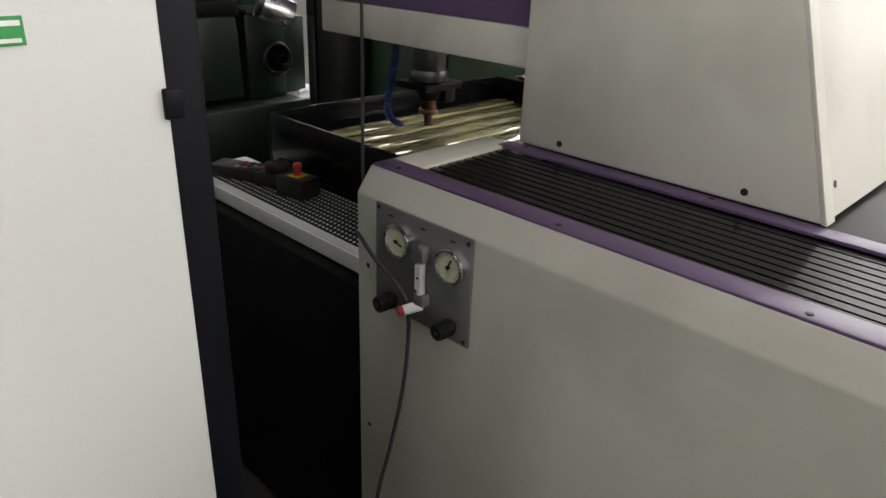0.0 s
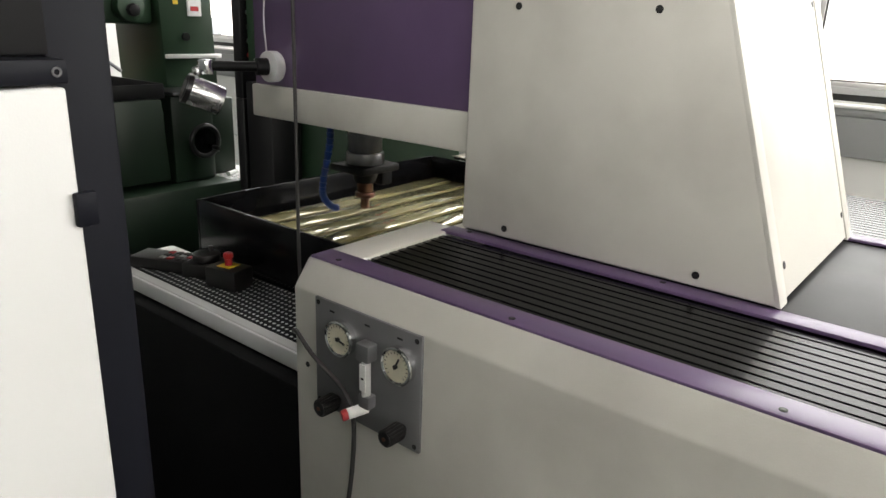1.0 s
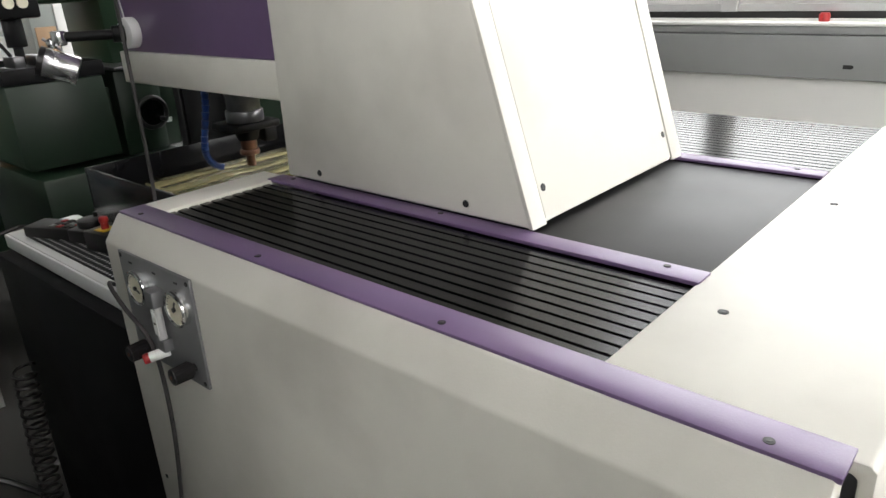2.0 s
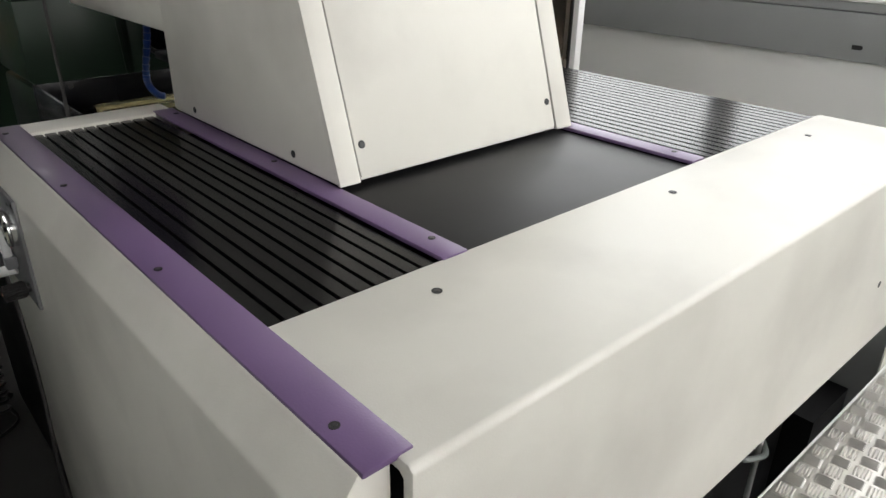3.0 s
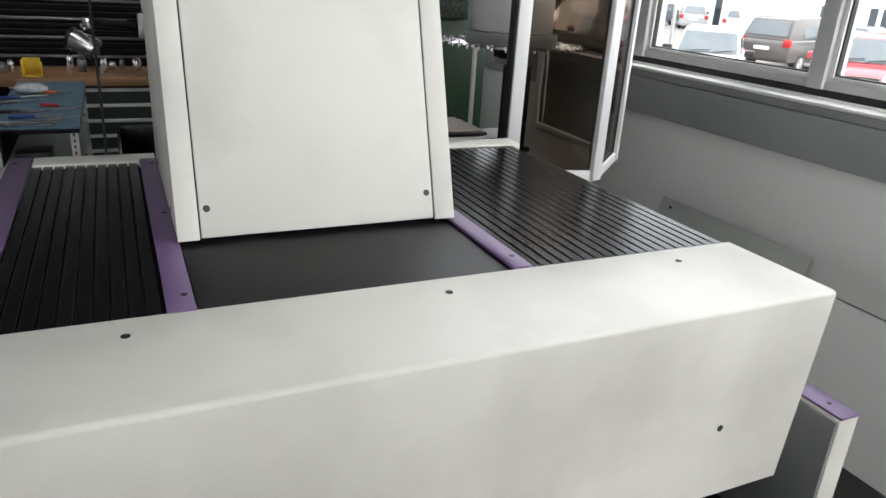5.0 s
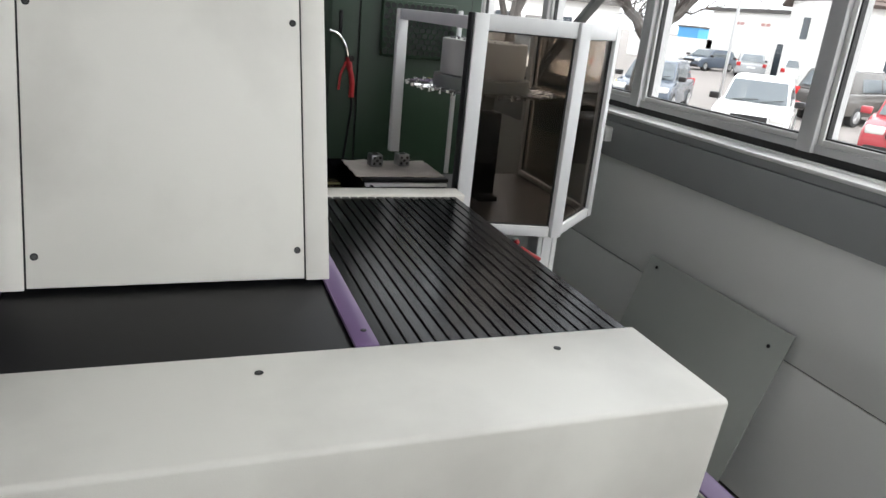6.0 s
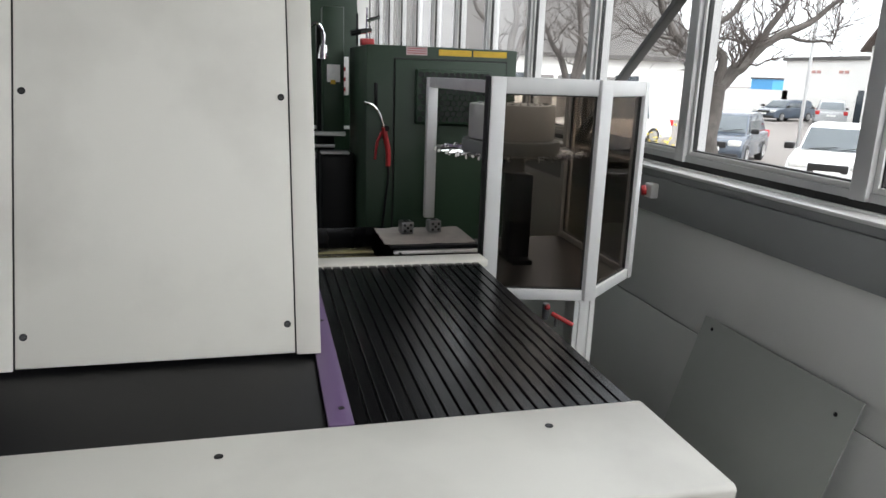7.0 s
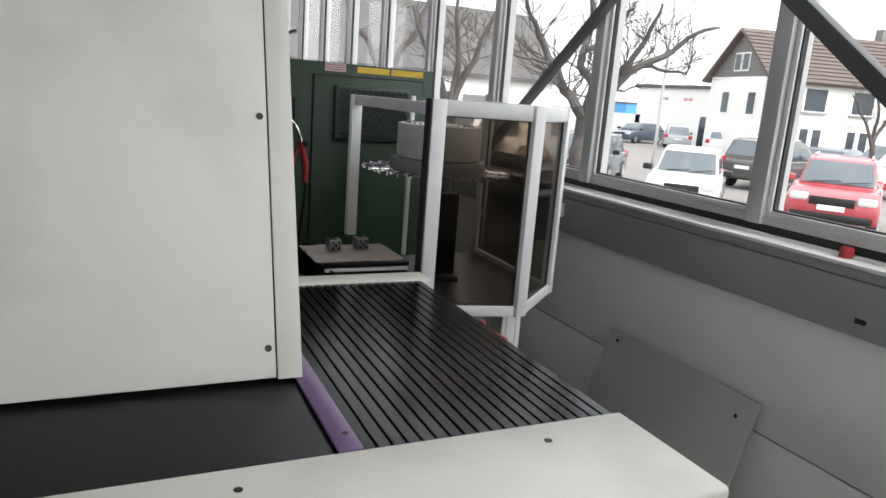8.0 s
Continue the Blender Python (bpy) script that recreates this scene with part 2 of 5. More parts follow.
def sheet_piece(name, me, parent, place=(0, 0, 0)):
    ob = new(name, me)
    ob.parent, ob.location = parent, place
    return ob


# ---------------------------------------------------------------- the hall
X_GLASS, Y_S, Y_N, X_W, Z_CEIL = 2.79, -5.0, 12.5, -7.0, 4.4
PITCH, MULL0 = 1.055, 1.106

floor = solo("floor", box(X_W, 2.95, Y_S, Y_N, -0.2, 0.0), FLOOR, "stained grey sealed concrete workshop floor", kind="structure")
# Unseen rooflight, cut in to add light from above the aisle.
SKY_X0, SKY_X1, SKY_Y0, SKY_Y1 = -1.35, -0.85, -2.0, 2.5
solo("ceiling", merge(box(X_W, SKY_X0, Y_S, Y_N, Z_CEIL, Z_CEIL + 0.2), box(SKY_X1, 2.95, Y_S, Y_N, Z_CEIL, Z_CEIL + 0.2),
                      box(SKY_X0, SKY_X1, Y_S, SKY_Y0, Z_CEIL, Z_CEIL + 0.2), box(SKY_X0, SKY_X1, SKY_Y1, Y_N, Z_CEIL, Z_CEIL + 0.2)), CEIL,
     "dark grey hall ceiling with an unseen rooflight slot added for top light", kind="structure")
# The high openings are added, out of view, to light the column's west face.
solo("wall_west", merge(box(X_W - 0.2, X_W, Y_S, Y_N, -0.2, 3.2), box(X_W - 0.2, X_W, Y_S, Y_N, 4.1, Z_CEIL),
                        *[box(X_W - 0.2, X_W, y, y + 0.15, 3.2, 4.1) for y in (-5.0, -3.1, -1.2, 0.7, 2.6, 4.5, 6.4, 8.3, 10.2, 12.3)]), WALL,
     "off-white hall wall with an unseen band of openings added for light", kind="structure")
# Unseen blocker: keeps the west light off the side panel below the column.
solo("wall_aisle", box(-2.7, -2.6, Y_S, 2.9, 0.0, 2.30), CABGREY, "unseen grey wall added to shade the low side panel", kind="structure")
# Window band assumed out of view, sized to light the rear-facing sheets.
solo("wall_south", merge(box(X_W, 2.95, Y_S - 0.2, Y_S, -0.2, 2.4), box(X_W, 2.95, Y_S - 0.2, Y_S, 4.0, Z_CEIL),
                         *[box(x, x + 0.12, Y_S - 0.2, Y_S, 2.4, 4.0) for x in (-6.9, -5.3, -3.7, -2.1, -0.5, 1.1, 2.7)]), WALL,
     "off-white wall with an unseen band of window openings added for light", kind="structure")
# east side: parapet, service duct, ledge, glazing
east = solo("wall_east", merge(box(2.75, 2.95, Y_S, Y_N, -1.2, 0.632, 0.002), box(2.75, 2.95, Y_S, Y_N, 0.638, 1.36, 0.002)), WALL,
            "off-white parapet wall with a level joint below the windows", kind="structure")
solo("wall_east_head", box(2.72, 2.95, Y_S, Y_N, 3.9, Z_CEIL), WALL, "off-white wall above the windows", kind="structure")
solo("trim_joint", box(2.758, 2.94, Y_S, Y_N, 0.628, 0.642), GASKET, "dark joint in the parapet wall", kind="structure")
duct = solo("wall_duct", merge(box(2.68, 2.79, Y_S, Y_N, 1.128, 1.300, 0.004), box(2.684, 2.79, Y_S, Y_N, 1.303, 1.335, 0.003)), DARKGREY,
            "dark grey service duct along the wall under the windows", kind="structure")
solo("trim_ledge", box(2.668, 2.80, Y_S, Y_N, 1.336, 1.35, 0.003), BEAD, "pale aluminium ledge on the duct", kind="structure")
solo("trim_gasket", box(2.765, 2.82, Y_S, Y_N, 1.35, 1.388), GASKET, "black sealing strip under the window frames", kind="structure")


def window(k, y0, y1):
    w = solo("window_%d" % k, merge(
        box(2.745, 2.86, y0 - 0.035, y0 + 0.035, 1.388, 3.9, 0.004),
        box(2.76, 2.86, y0 + 0.035, y1 - 0.035, 1.388, 1.418, 0.003),
        box(2.76, 2.86, y0 + 0.035, y1 - 0.035, 3.85, 3.9)), MULLION, "grey-framed fixed window with a pale inner bead", kind="structure")
    a, c, z0, z1 = y0 + 0.035, y1 - 0.035, 1.418, 3.85
    t = 0.021
    part("window_bead", merge(box(2.768, 2.80, a, a + t, z0, z1, 0.003), box(2.768, 2.80, c - t, c, z0, z1, 0.003),
                              box(2.768, 2.80, a + t, c - t, z0, z0 + t, 0.003)), BEAD, w)
    g = t + 0.006
    part("window_gasket", merge(box(2.778, 2.80, a + t, a + g, z0 + t, z1), box(2.778, 2.80, c - g, c - t, z0 + t, z1),
                                box(2.778, 2.80, a + g, c - g, z0 + t, z0 + g)), GASKET, w)
    p = part("pane", box(2.786, 2.792, a + g, c - g, z0 + g, z1), WINGLASS, w)
    p.visible_shadow = False
    return w


first = -5
for k in range(16):
    window(k + 1, MULL0 + PITCH * (first + k), MULL0 + PITCH * (first + k + 1))

# north end: wall with two windows
north = solo("wall_north", merge(box(X_W, 2.75, Y_N, Y_N + 0.2, -0.2, 1.5), box(X_W, 2.75, Y_N, Y_N + 0.2, 3.4, Z_CEIL),
                                 *[box(a, c, Y_N, Y_N + 0.2, 1.5, 3.4) for a, c in ((X_W, -4.6), (-3.4, -0.2), (0.6, 1.1), (1.9, 2.75))]), WALL,
             "off-white end wall with tall windows", kind="structure")


def strut(y0, z0, y1, z1):
    d = math.atan2(z1 - z0, y1 - y0)
    L = math.hypot(z1 - z0, y1 - y0)
    bm = merge(box(-0.004, 0.004, 0, L, -0.035, 0.035, 0.001), box(-0.045, 0.004, 0, L, 0.031, 0.039, 0.001))
    ob = solo("trim_strut", moved(bm, Matrix.Translation((2.725, y0, z0)) @ Matrix.Rotation(d, 4, "X")), STRUT,
              "grey steel diagonal brace in front of the glazing", kind="structure")
    return ob


strut(3.19, 1.43, 1.60, 2.60)
strut(0.10, 1.42, 1.58, 2.56)

# ---------------------------------------------------------------- the milling machine
TOP = 1.2
mill = thing("milling_machine", (0, 0, 0), "large cream and purple milling machine with black bellows covers", "milling machine")
side = part("side_panel", merge(prism([(-0.014, 0.06), (-0.014, 1.150), (0.022, 1.199), (0.056, 1.199), (0.056, 0.06)], "y", -0.012, 1.272, 0.004),), WHITE, mill)
part("base", merge(box(0.0575, 1.44, 0.12, 1.27, 0.0, 1.14), box(1.44, 1.66, 0.05, 1.27, 0.0, 0.45), box(0.03, 1.45, 1.27, 2.2, 0.0, 0.90, 0.01)), BLACK, mill, "black machine base")
rear_bm = merge(prism([(-0.036, 0.785), (-0.036, 1.194), (-0.030, 1.2), (0.236, 1.2), (0.236, 1.185), (-0.017, 1.185), (-0.022, 1.18), (-0.022, 0.785)],
                                      "x", 0.0592, 1.490, 0.003),
                                box(1.478, 1.490, -0.02, 0.236, 0.785, 1.19, 0.002))
for v in rear_bm.verts:
    if v.co.x > 1.3 and v.co.z < 1.0:
        v.co.x -= 0.036
rear = part("rear_cover", rear_bm, WHITE, mill, "folded cream sheet-metal cover with screw holes")
part("cover_joint", box(0.056, 0.0585, -0.006, 0.2, 0.785, 1.19), HOLE, mill)
# Dark grey liner puts shade on the lower side panel's inner face.
part("recess_plate", box(1.666, 1.6715, 0.0, 1.27, 0.06, 0.84), DARKGREY, mill, "dark grey liner standing in for the shade on the panel's inner face")


def screw(x, y, z, axis, parent, r=0.0068):
    """A countersunk hole with a socket screw sunk in it."""
    d = {"x": Vector((-1, 0, 0)), "y": Vector((0, -1, 0)), "z": Vector((0, 0, 1))}[axis] if isinstance(axis, str) else Vector(axis).normalized()
    c = Vector((x, y, z))
    s = part("screw", merge(cyl(c - d * 0.004, c + d * 0.0008, r, n=16)), HOLE, parent)
    part("socket", cyl(c - d * 0.001, c + d * 0.0014, r * 0.55, n=6), SCREW, s)
    return s


for x in (0.271, 0.783, 1.293):
    screw(x, 0.176, TOP, "z", rear)
for x, z in ((0.266, 0.938), (1.262, 0.948)):
    screw(x, -0.036, z, "y", rear)
for x, wide, y0, y1 in ((0.024, 0.053, -0.016, 1.268), (0.331, 0.044, 0.232, 1.205), (0.945, 0.041, 0.236, 1.205)):
    s = part("purple_strip", box(x, x + wide, y0, y1, TOP - 0.004, TOP + 0.003, 0.0015), PURPLE, mill, "purple painted cover strip")
    for y in ((0.048, 0.439, 0.827, 1.209) if x < 0.1 else (0.29, 0.721, 1.15)):
        screw(x + (0.016 if x < 0.1 else 0.030 if x < 0.5 else 0.026), y, TOP + 0.003, "z", s, 0.0055)
part("end_strip", merge(box(0.078, 0.372, 1.19, 1.272, TOP - 0.02, TOP + 0.001, 0.002), box(0.95, 1.51, 1.19, 1.272, TOP - 0.02, TOP + 0.001, 0.002),
                        box(0.372, 0.95, 1.19, 1.272, 1.10, 1.17)), WHITE, mill, "cream end strip before the table")
part("apron", merge(box(0.378, 0.943, 0.2, 1.19, 1.184, 1.1945, 0.001)), APRON, mill, "black apron sheet behind the column")


def bellows(x0, x1, count):
    b = part("bellows", box(x0, x1, 0.2, 1.19, 1.150, 1.187), BLACK, mill, "black ribbed bellows cover")
    w = (x1 - x0) / count
    me = mesh_of("fold", prism([(0.0, 1.180), (0.0, 1.1946), (0.0012, 1.1952), (w - 0.0050, 1.1950), (w - 0.0040, 1.1940), (w - 0.0036, 1.180)], "y", 0.2, 1.19), RUBBER, False)
    for i in range(count):
        sheet_piece("fold", me, b, (x0 + i * w, 0, 0))


bellows(0.079, 0.329, 10)
bellows(0.988, 1.484, 19)
part("lower_side_panel", merge(box(1.672, 1.735, -0.004, 1.27, 0.06, 0.846, 0.004)), WHITE, mill, "cream lower side panel")
s = part("purple_strip", box(1.674, 1.732, -0.006, 1.27, 0.846, 0.852, 0.0015), PURPLE, mill, "purple painted cover strip")
screw(1.703, 0.05, 0.852, "z", s, 0.0055)

# column
KS = 0.32


def rear_y(z):
    return 0.53 + (z - TOP) * KS


CT = 2.75
col = part("column", prism([(rear_y(1.205), 1.205), (1.18, 1.205), (1.18, CT), (rear_y(CT), CT)], "x", 0.372, 0.956, 0.006, 3), WHITE, mill, "tapered cream sheet-metal column")
bm = prism([(rear_y(1.212) - 0.003, 1.212), (rear_y(1.212) + 0.02, 1.212), (rear_y(CT) + 0.02, CT), (rear_y(CT) - 0.003, CT)], "x", 0.4165, 0.9065, 0.0015)
for a, c in ((0.372, 0.4130), (0.9095, 0.956)):
    part("column_flange", prism([(rear_y(1.205) - 0.0048, 1.205), (rear_y(1.205) + 0.004, 1.205), (rear_y(CT) + 0.004, CT), (rear_y(CT) - 0.0048, CT)], "x", a, c, 0.0008), WHITE, col)
cp = part("column_panel", bm, WHITE, col, "screwed cream rear panel")
part("column_joint", merge(*[prism([(rear_y(1.207) - 0.0006, 1.207), (rear_y(1.207) + 0.02, 1.207), (rear_y(CT) + 0.02, CT), (rear_y(CT) - 0.0006, CT)], "x", a, a + 0.0032)
                             for a in (0.4130, 0.9065)]), HOLE, col)
for x in (0.430, 0.893):
    for z in (1.262, 1.690, 2.12):
        screw(x, rear_y(z) - 0.003, z, (0, -1, KS), col)
for y, z in ((1.07, 1.225), (0.67, 1.227), (0.795, 1.66), (1.07, 1.66)):
    screw(0.372, y, z, "x", col)

# ram and spindle over the table
part("ram_band", box(0.402, 0.93, 1.18, 1.942, 1.360, 1.446, 0.005), WHITE, mill, "cream lower band of the ram housing")
part("ram_housing", box(0.410, 0.922, 1.18, 1.934, 1.446, 2.3, 0.005), PURPLE, mill, "purple ram housing")
sp = part("spindle", merge(cyl((0.655, 1.757, 1.255), (0.655, 1.757, 1.37), 0.050, n=28, b=0.004), cyl((0.655, 1.757, 1.222), (0.655, 1.757, 1.256), 0.056, n=28, b=0.003), cyl((0.655, 1.757, 1.30), (0.655, 1.757, 1.308), 0.0525, n=28)), STEEL, mill)
part("spindle_flange", merge(box(0.578, 0.732, 1.69, 1.825, 1.200, 1.222, 0.005), box(0.70, 0.745, 1.73, 1.77, 1.150, 1.200, 0.006), cyl((0.655, 1.757, 1.165), (0.655, 1.757, 1.21), 0.03, 0.045, n=24)), BLACK, sp)
part("tool", merge(cyl((0.655, 1.757, 1.135), (0.655, 1.757, 1.175), 0.024, n=18, b=0.004), cyl((0.655, 1.757, 1.12), (0.655, 1.757, 1.136), 0.030, n=18, b=0.004), cyl((0.655, 1.757, 1.085), (0.655, 1.757, 1.121), 0.013, n=14)), COPPER, sp, "coppery cutter in its holder")

# table, tray and shelf
tb = part("table", box(0.42, 1.27, 1.36, 2.0, 0.95, 1.02), STEEL, mill, "slotted machine table wet with coolant")
ys = [1.36 + 0.64 * i / 7 for i in range(8)]
for a, c in zip(ys, ys[1:]):
    part("table_land", box(0.42, 1.27, a + 0.008, c - 0.008, 1.02, 1.05, 0.001), TABLE, tb)
tray = part("tray", box(0.28, 1.325, 1.285, 2.06, 0.92, 0.935), BLACKGLOSS, mill, "black sheet-metal coolant tray")
for b in ((0.280, 0.290, 1.296, 2.049, 0.935, 1.12), (0.28, 1.325, 2.05, 2.06, 0.935, 1.12), (1.315, 1.325, 1.296, 2.049, 0.935, 1.12), (0.28, 1.325, 1.285, 1.295, 0.935, 1.10)):
    part("tray_wall", box(*b, 0.002), BLACKGLOSS, tray)

# gauge panel on the side
gp = part("gauge_panel", box(-0.006, 0.0005, 0.953, 1.207, 0.935, 1.150, 0.0015), PANELGREY, mill, "grey metal panel with two pressure gauges and valve knobs")
for y, z in ((0.963, 0.945), (0.963, 1.140), (1.198, 1.141), (1.198, 0.945)):
    screw(-0.006, y, z, "x", gp, 0.0045)
for y in (1.162, 1.075, 1.000):
    part("slot", box(-0.0066, -0.005, y - 0.006, y + 0.006, 1.131, 1.1345), HOLE, gp)


def gauge(y, z, turn):
    g = part("pressure_gauge", tube([(-0.018, y + 0.031 * math.cos(a), z + 0.031 * math.sin(a)) for a in (i * math.pi / 12 for i in range(25))], 0.0035, 8), CHROME, gp, "round gauge with a chrome rim")
    part("case", cyl((-0.001, y, z), (-0.017, y, z), 0.033, n=32), CHROME, g)
    part("dial", cyl((-0.016, y, z), (-0.018, y, z), 0.031, n=32), DIAL, g)
    ticks = [moved(box(-0.0186, -0.018, 0.022, 0.026, -0.0005, 0.0005), Matrix.Translation((0, y, z)) @ Matrix.Rotation(radians(a), 4, "X")) for a in range(-45, 226, 18)]
    part("scale_marks", merge(*ticks), KNOB, g)
    part("needle", merge(moved(box(-0.021, -0.0195, -0.006, 0.018, -0.0016, 0.0016), Matrix.Translation((0, y, z)) @ Matrix.Rotation(radians(turn), 4, "X")), cyl((-0.018, y, z), (-0.022, y, z), 0.004, n=12)), KNOB, g)


gauge(1.134, 1.092, 195)
gauge(0.997, 1.088, 115)
fm = part("flow_meter", box(-0.030, -0.006, 1.050, 1.080, 1.076, 1.108, 0.003), PANELGREY, gp, "flow meter block with a glass tube")
part("foot_block", box(-0.026, -0.006, 1.052, 1.078, 0.985, 1.010, 0.003), PANELGREY, fm)
part("tube", cyl((-0.018, 1.065, 1.008), (-0.018, 1.065, 1.078), 0.008, n=14), ALU, fm)
part("tube_label", box(-0.0275, -0.026, 1.058, 1.072, 1.020, 1.070), LABEL, fm, "white label with a small mark")
part("tube_label_mark", box(-0.0282, -0.0273, 1.062, 1.068, 1.042, 1.046), KNOB, fm)


def knob(y, z, r, length, name="valve_knob"):
    k = part(name, merge(cyl((-0.012, y, z), (-0.012 - length, y, z), r, r * 0.93, n=24, b=0.002), cyl((-0.006, y, z), (-0.014, y, z), r * 0.6, n=16)), KNOB, gp, "black fluted valve knob")
    tagged(part("knurling", merge(*[cyl((-0.016, y + r * math.cos(a), z + r * math.sin(a)), (-0.010 - length, y + r * 0.94 * math.cos(a), z + r * 0.94 * math.sin(a)), 0.0022, n=6)
                                for a in (i * math.pi / 8 for i in range(16))]), KNOB, k), kind="stuff")
    part("knob_screw", cyl((-0.011 - length, y, z), (-0.0135 - length, y, z), r * 0.26, n=12), COPPER, k)


knob(1.150, 0.962, 0.0155, 0.040)
knob(0.990, 0.970, 0.0145, 0.040)
k = part("metering_knob", cyl((-0.008, 1.072, 0.978), (-0.040, 1.088, 0.972), 0.0100, n=20, b=0.001), LABEL, gp, "white metering knob with a red end")
part("knob_end", cyl((-0.040, 1.088, 0.972), (-0.050, 1.093, 0.970), 0.0104, 0.0098, n=20, b=0.002), RED, k, "red end")
screw(-0.014, 1.238, 1.0, "x", side, 0.0055)
screw(-0.014, 1.238, 0.60, "x", side, 0.0055)

gp.location.x = -0.014

# shelf beside the table
shelf = part("shelf", merge(box(0.072, 0.284, 1.274, 2.205, 0.928, 0.948, 0.006, 3)), CABWHITE, mill, "white shelf board with a perforated black mat")
part("shelf_front", box(0.066, 0.074, 1.274, 2.205, 0.905, 0.946, 0.003), ALU, shelf)
part("mat", box(0.098, 0.278, 1.276, 2.10, 0.948, 0.951, 0.001), BLACK, shelf, "perforated black mat")
dots = bmesh.new()
for i in range(10):
    for j in range(54):
        x, y = 0.107 + i * 0.018, 1.284 + j * 0.0152 + (i % 2) * 0.0076
        vs = [dots.verts.new((x + 0.0042 * math.cos(a), y + 0.0042 * math.sin(a), 0.9516)) for a in (q * math.pi / 3 for q in range(6))]
        dots.faces.new(vs)
tagged(part("mat_holes", dots, LABEL, shelf), kind="stuff")

# ---------------------------------------------------------------- things on the shelf and the machine
es = thing("emergency_stop_box", (0.195, 1.79, 0.951), "black push-button box with a red emergency stop on a yellow plate", "control box", rz=12)
part("housing", box(-0.036, 0.036, -0.05, 0.05, 0.0, 0.056, 0.006), KNOB, es)
part("yellow_plate", box(-0.021, 0.021, -0.021, 0.021, 0.056, 0.0585, 0.001), YELLOW, es, "yellow plate")
part("stop_button", merge(cyl((0, 0, 0.058), (0, 0, 0.076), 0.010, n=18), cyl((0, 0, 0.076), (0, 0, 0.092), 0.0130, 0.012, n=22, b=0.004)), RED, es, "red mushroom button")

jw = thing("jog_wheel", (0.205, 1.905, 0.951), "black hand-held jog wheel with a ribbed rim", "control box", rz=20)
part("housing", box(-0.045, 0.045, -0.06, 0.05, 0.0, 0.04, 0.008), KNOB, jw)
part("wheel", merge(cyl((0, 0, 0.04), (0, 0, 0.062), 0.036, n=28, b=0.004), cyl((0.02, 0, 0.06), (0.02, 0, 0.075), 0.006, n=12)), KNOB, jw)

pd = thing("hand_pendant", (0.165, 2.03, 0.951), "dark grey hand-held pendant with reddish keys", "remote control", rz=24)
part("body", box(-0.042, 0.042, -0.095, 0.095, 0.0, 0.034, 0.007), KNOB, pd)
for i in range(3):
    for j in range(4):
        part("key", box(-0.031 + i * 0.022, -0.014 + i * 0.022, -0.080 + j * 0.024, -0.064 + j * 0.024, 0.034, 0.038, 0.0015), (CABLE, CABLE, RED, CABGREY, CABLE)[(i * 2 + j) % 5], pd)
part("cord", tube(curve_points([(0, 0.095, 0.015), (-0.01, 0.14, 0.02), (-0.06, 0.17, 0.01)]), 0.005), KNOB, pd)
solo("paper_sheet", box(0.12, 0.27, 2.11, 2.195, 0.949, 0.951), LABEL, "white sheet of paper on the shelf", "paper")

solo("hanging_cable", tube(curve_points([(0.247, 1.572, 4.38), (0.247, 1.572, 2.0), (0.247, 1.572, 1.30), (0.238, 1.562, 1.10), (0.19, 1.50, 1.0), (0.09, 1.385, 0.99), (-0.005, 1.287, 1.05),
                                        (-0.036, 1.240, 1.074), (-0.040, 1.190, 1.043), (-0.040, 1.115, 1.005), (-0.040, 1.090, 0.965), (-0.036, 1.093, 0.88), (-0.032, 1.112, 0.76), (-0.030, 1.150, 0.595),
                                        (-0.032, 1.190, 0.43), (-0.035, 1.215, 0.20), (-0.06, 1.22, 0.012), (-0.25, 1.35, 0.008)], 10), 0.0043, 10), CABLE,
     "grey cable hanging from above and draped over the gauge panel", "cable")

lamp = thing("work_lamp", (0.402, 1.841, 1.497), "brushed steel cylinder work lamp on a jointed arm beside the ram", "lamp")
part("mounting_disc", merge(cyl((0.008, 0, 0), (-0.022, 0, 0), 0.04, n=28, b=0.004)), ALU, lamp)
part("arm", merge(cyl((-0.02, 0, 0), (-0.05, 0.012, 0), 0.022, n=18, b=0.003), cyl((-0.05, 0.012, 0), (-0.165, 0.058, 0.002), 0.013, n=16)), BLACK, lamp)
part("joint", merge(cyl((-0.172, 0.05, -0.018), (-0.172, 0.05, 0.018), 0.018, n=18, b=0.003), ball((-0.185, 0.068, -0.012), 0.014)), CHROME, lamp)
head = part("lamp_head", cyl((-0.229, 0.050, -0.049), (-0.155, 0.014, -0.083), 0.036, n=36, b=0.004), BRUSHED, lamp, "brushed steel lamp head with a dark rim")
part("lamp_mouth", cyl((-0.2300, 0.0505, -0.0486), (-0.2342, 0.0525, -0.0467), 0.031, n=32), HOLE, head)
part("lamp_rim", cyl((-0.222, 0.0466, -0.0522), (-0.2325, 0.0517, -0.0474), 0.0372, n=36), KNOB, head)
part("lamp_cord", tube(curve_points([(0.0, 0.03, 0.03), (-0.01, 0.02, 0.16), (0.0, -0.03, 0.42), (0.01, -0.08, 0.9)]), 0.0022), ALU, lamp)

bh = thing("coolant_hose", (0.56, 1.80, 1.36), "blue segmented coolant hose bent towards the cutter", "hose")
pts = curve_points([(0, 0, 0), (0.0, 0.005, -0.08), (-0.018, 0.015, -0.19), (-0.016, 0.015, -0.235), (0.0, 0.0, -0.262), (0.018, -0.012, -0.268)], 5)
for p, q in zip(pts[:-1], pts[1:]):
    part("link", cyl(p, p + (q - p) * 0.96, 0.0115, 0.0085, n=10), BLUE, bh)
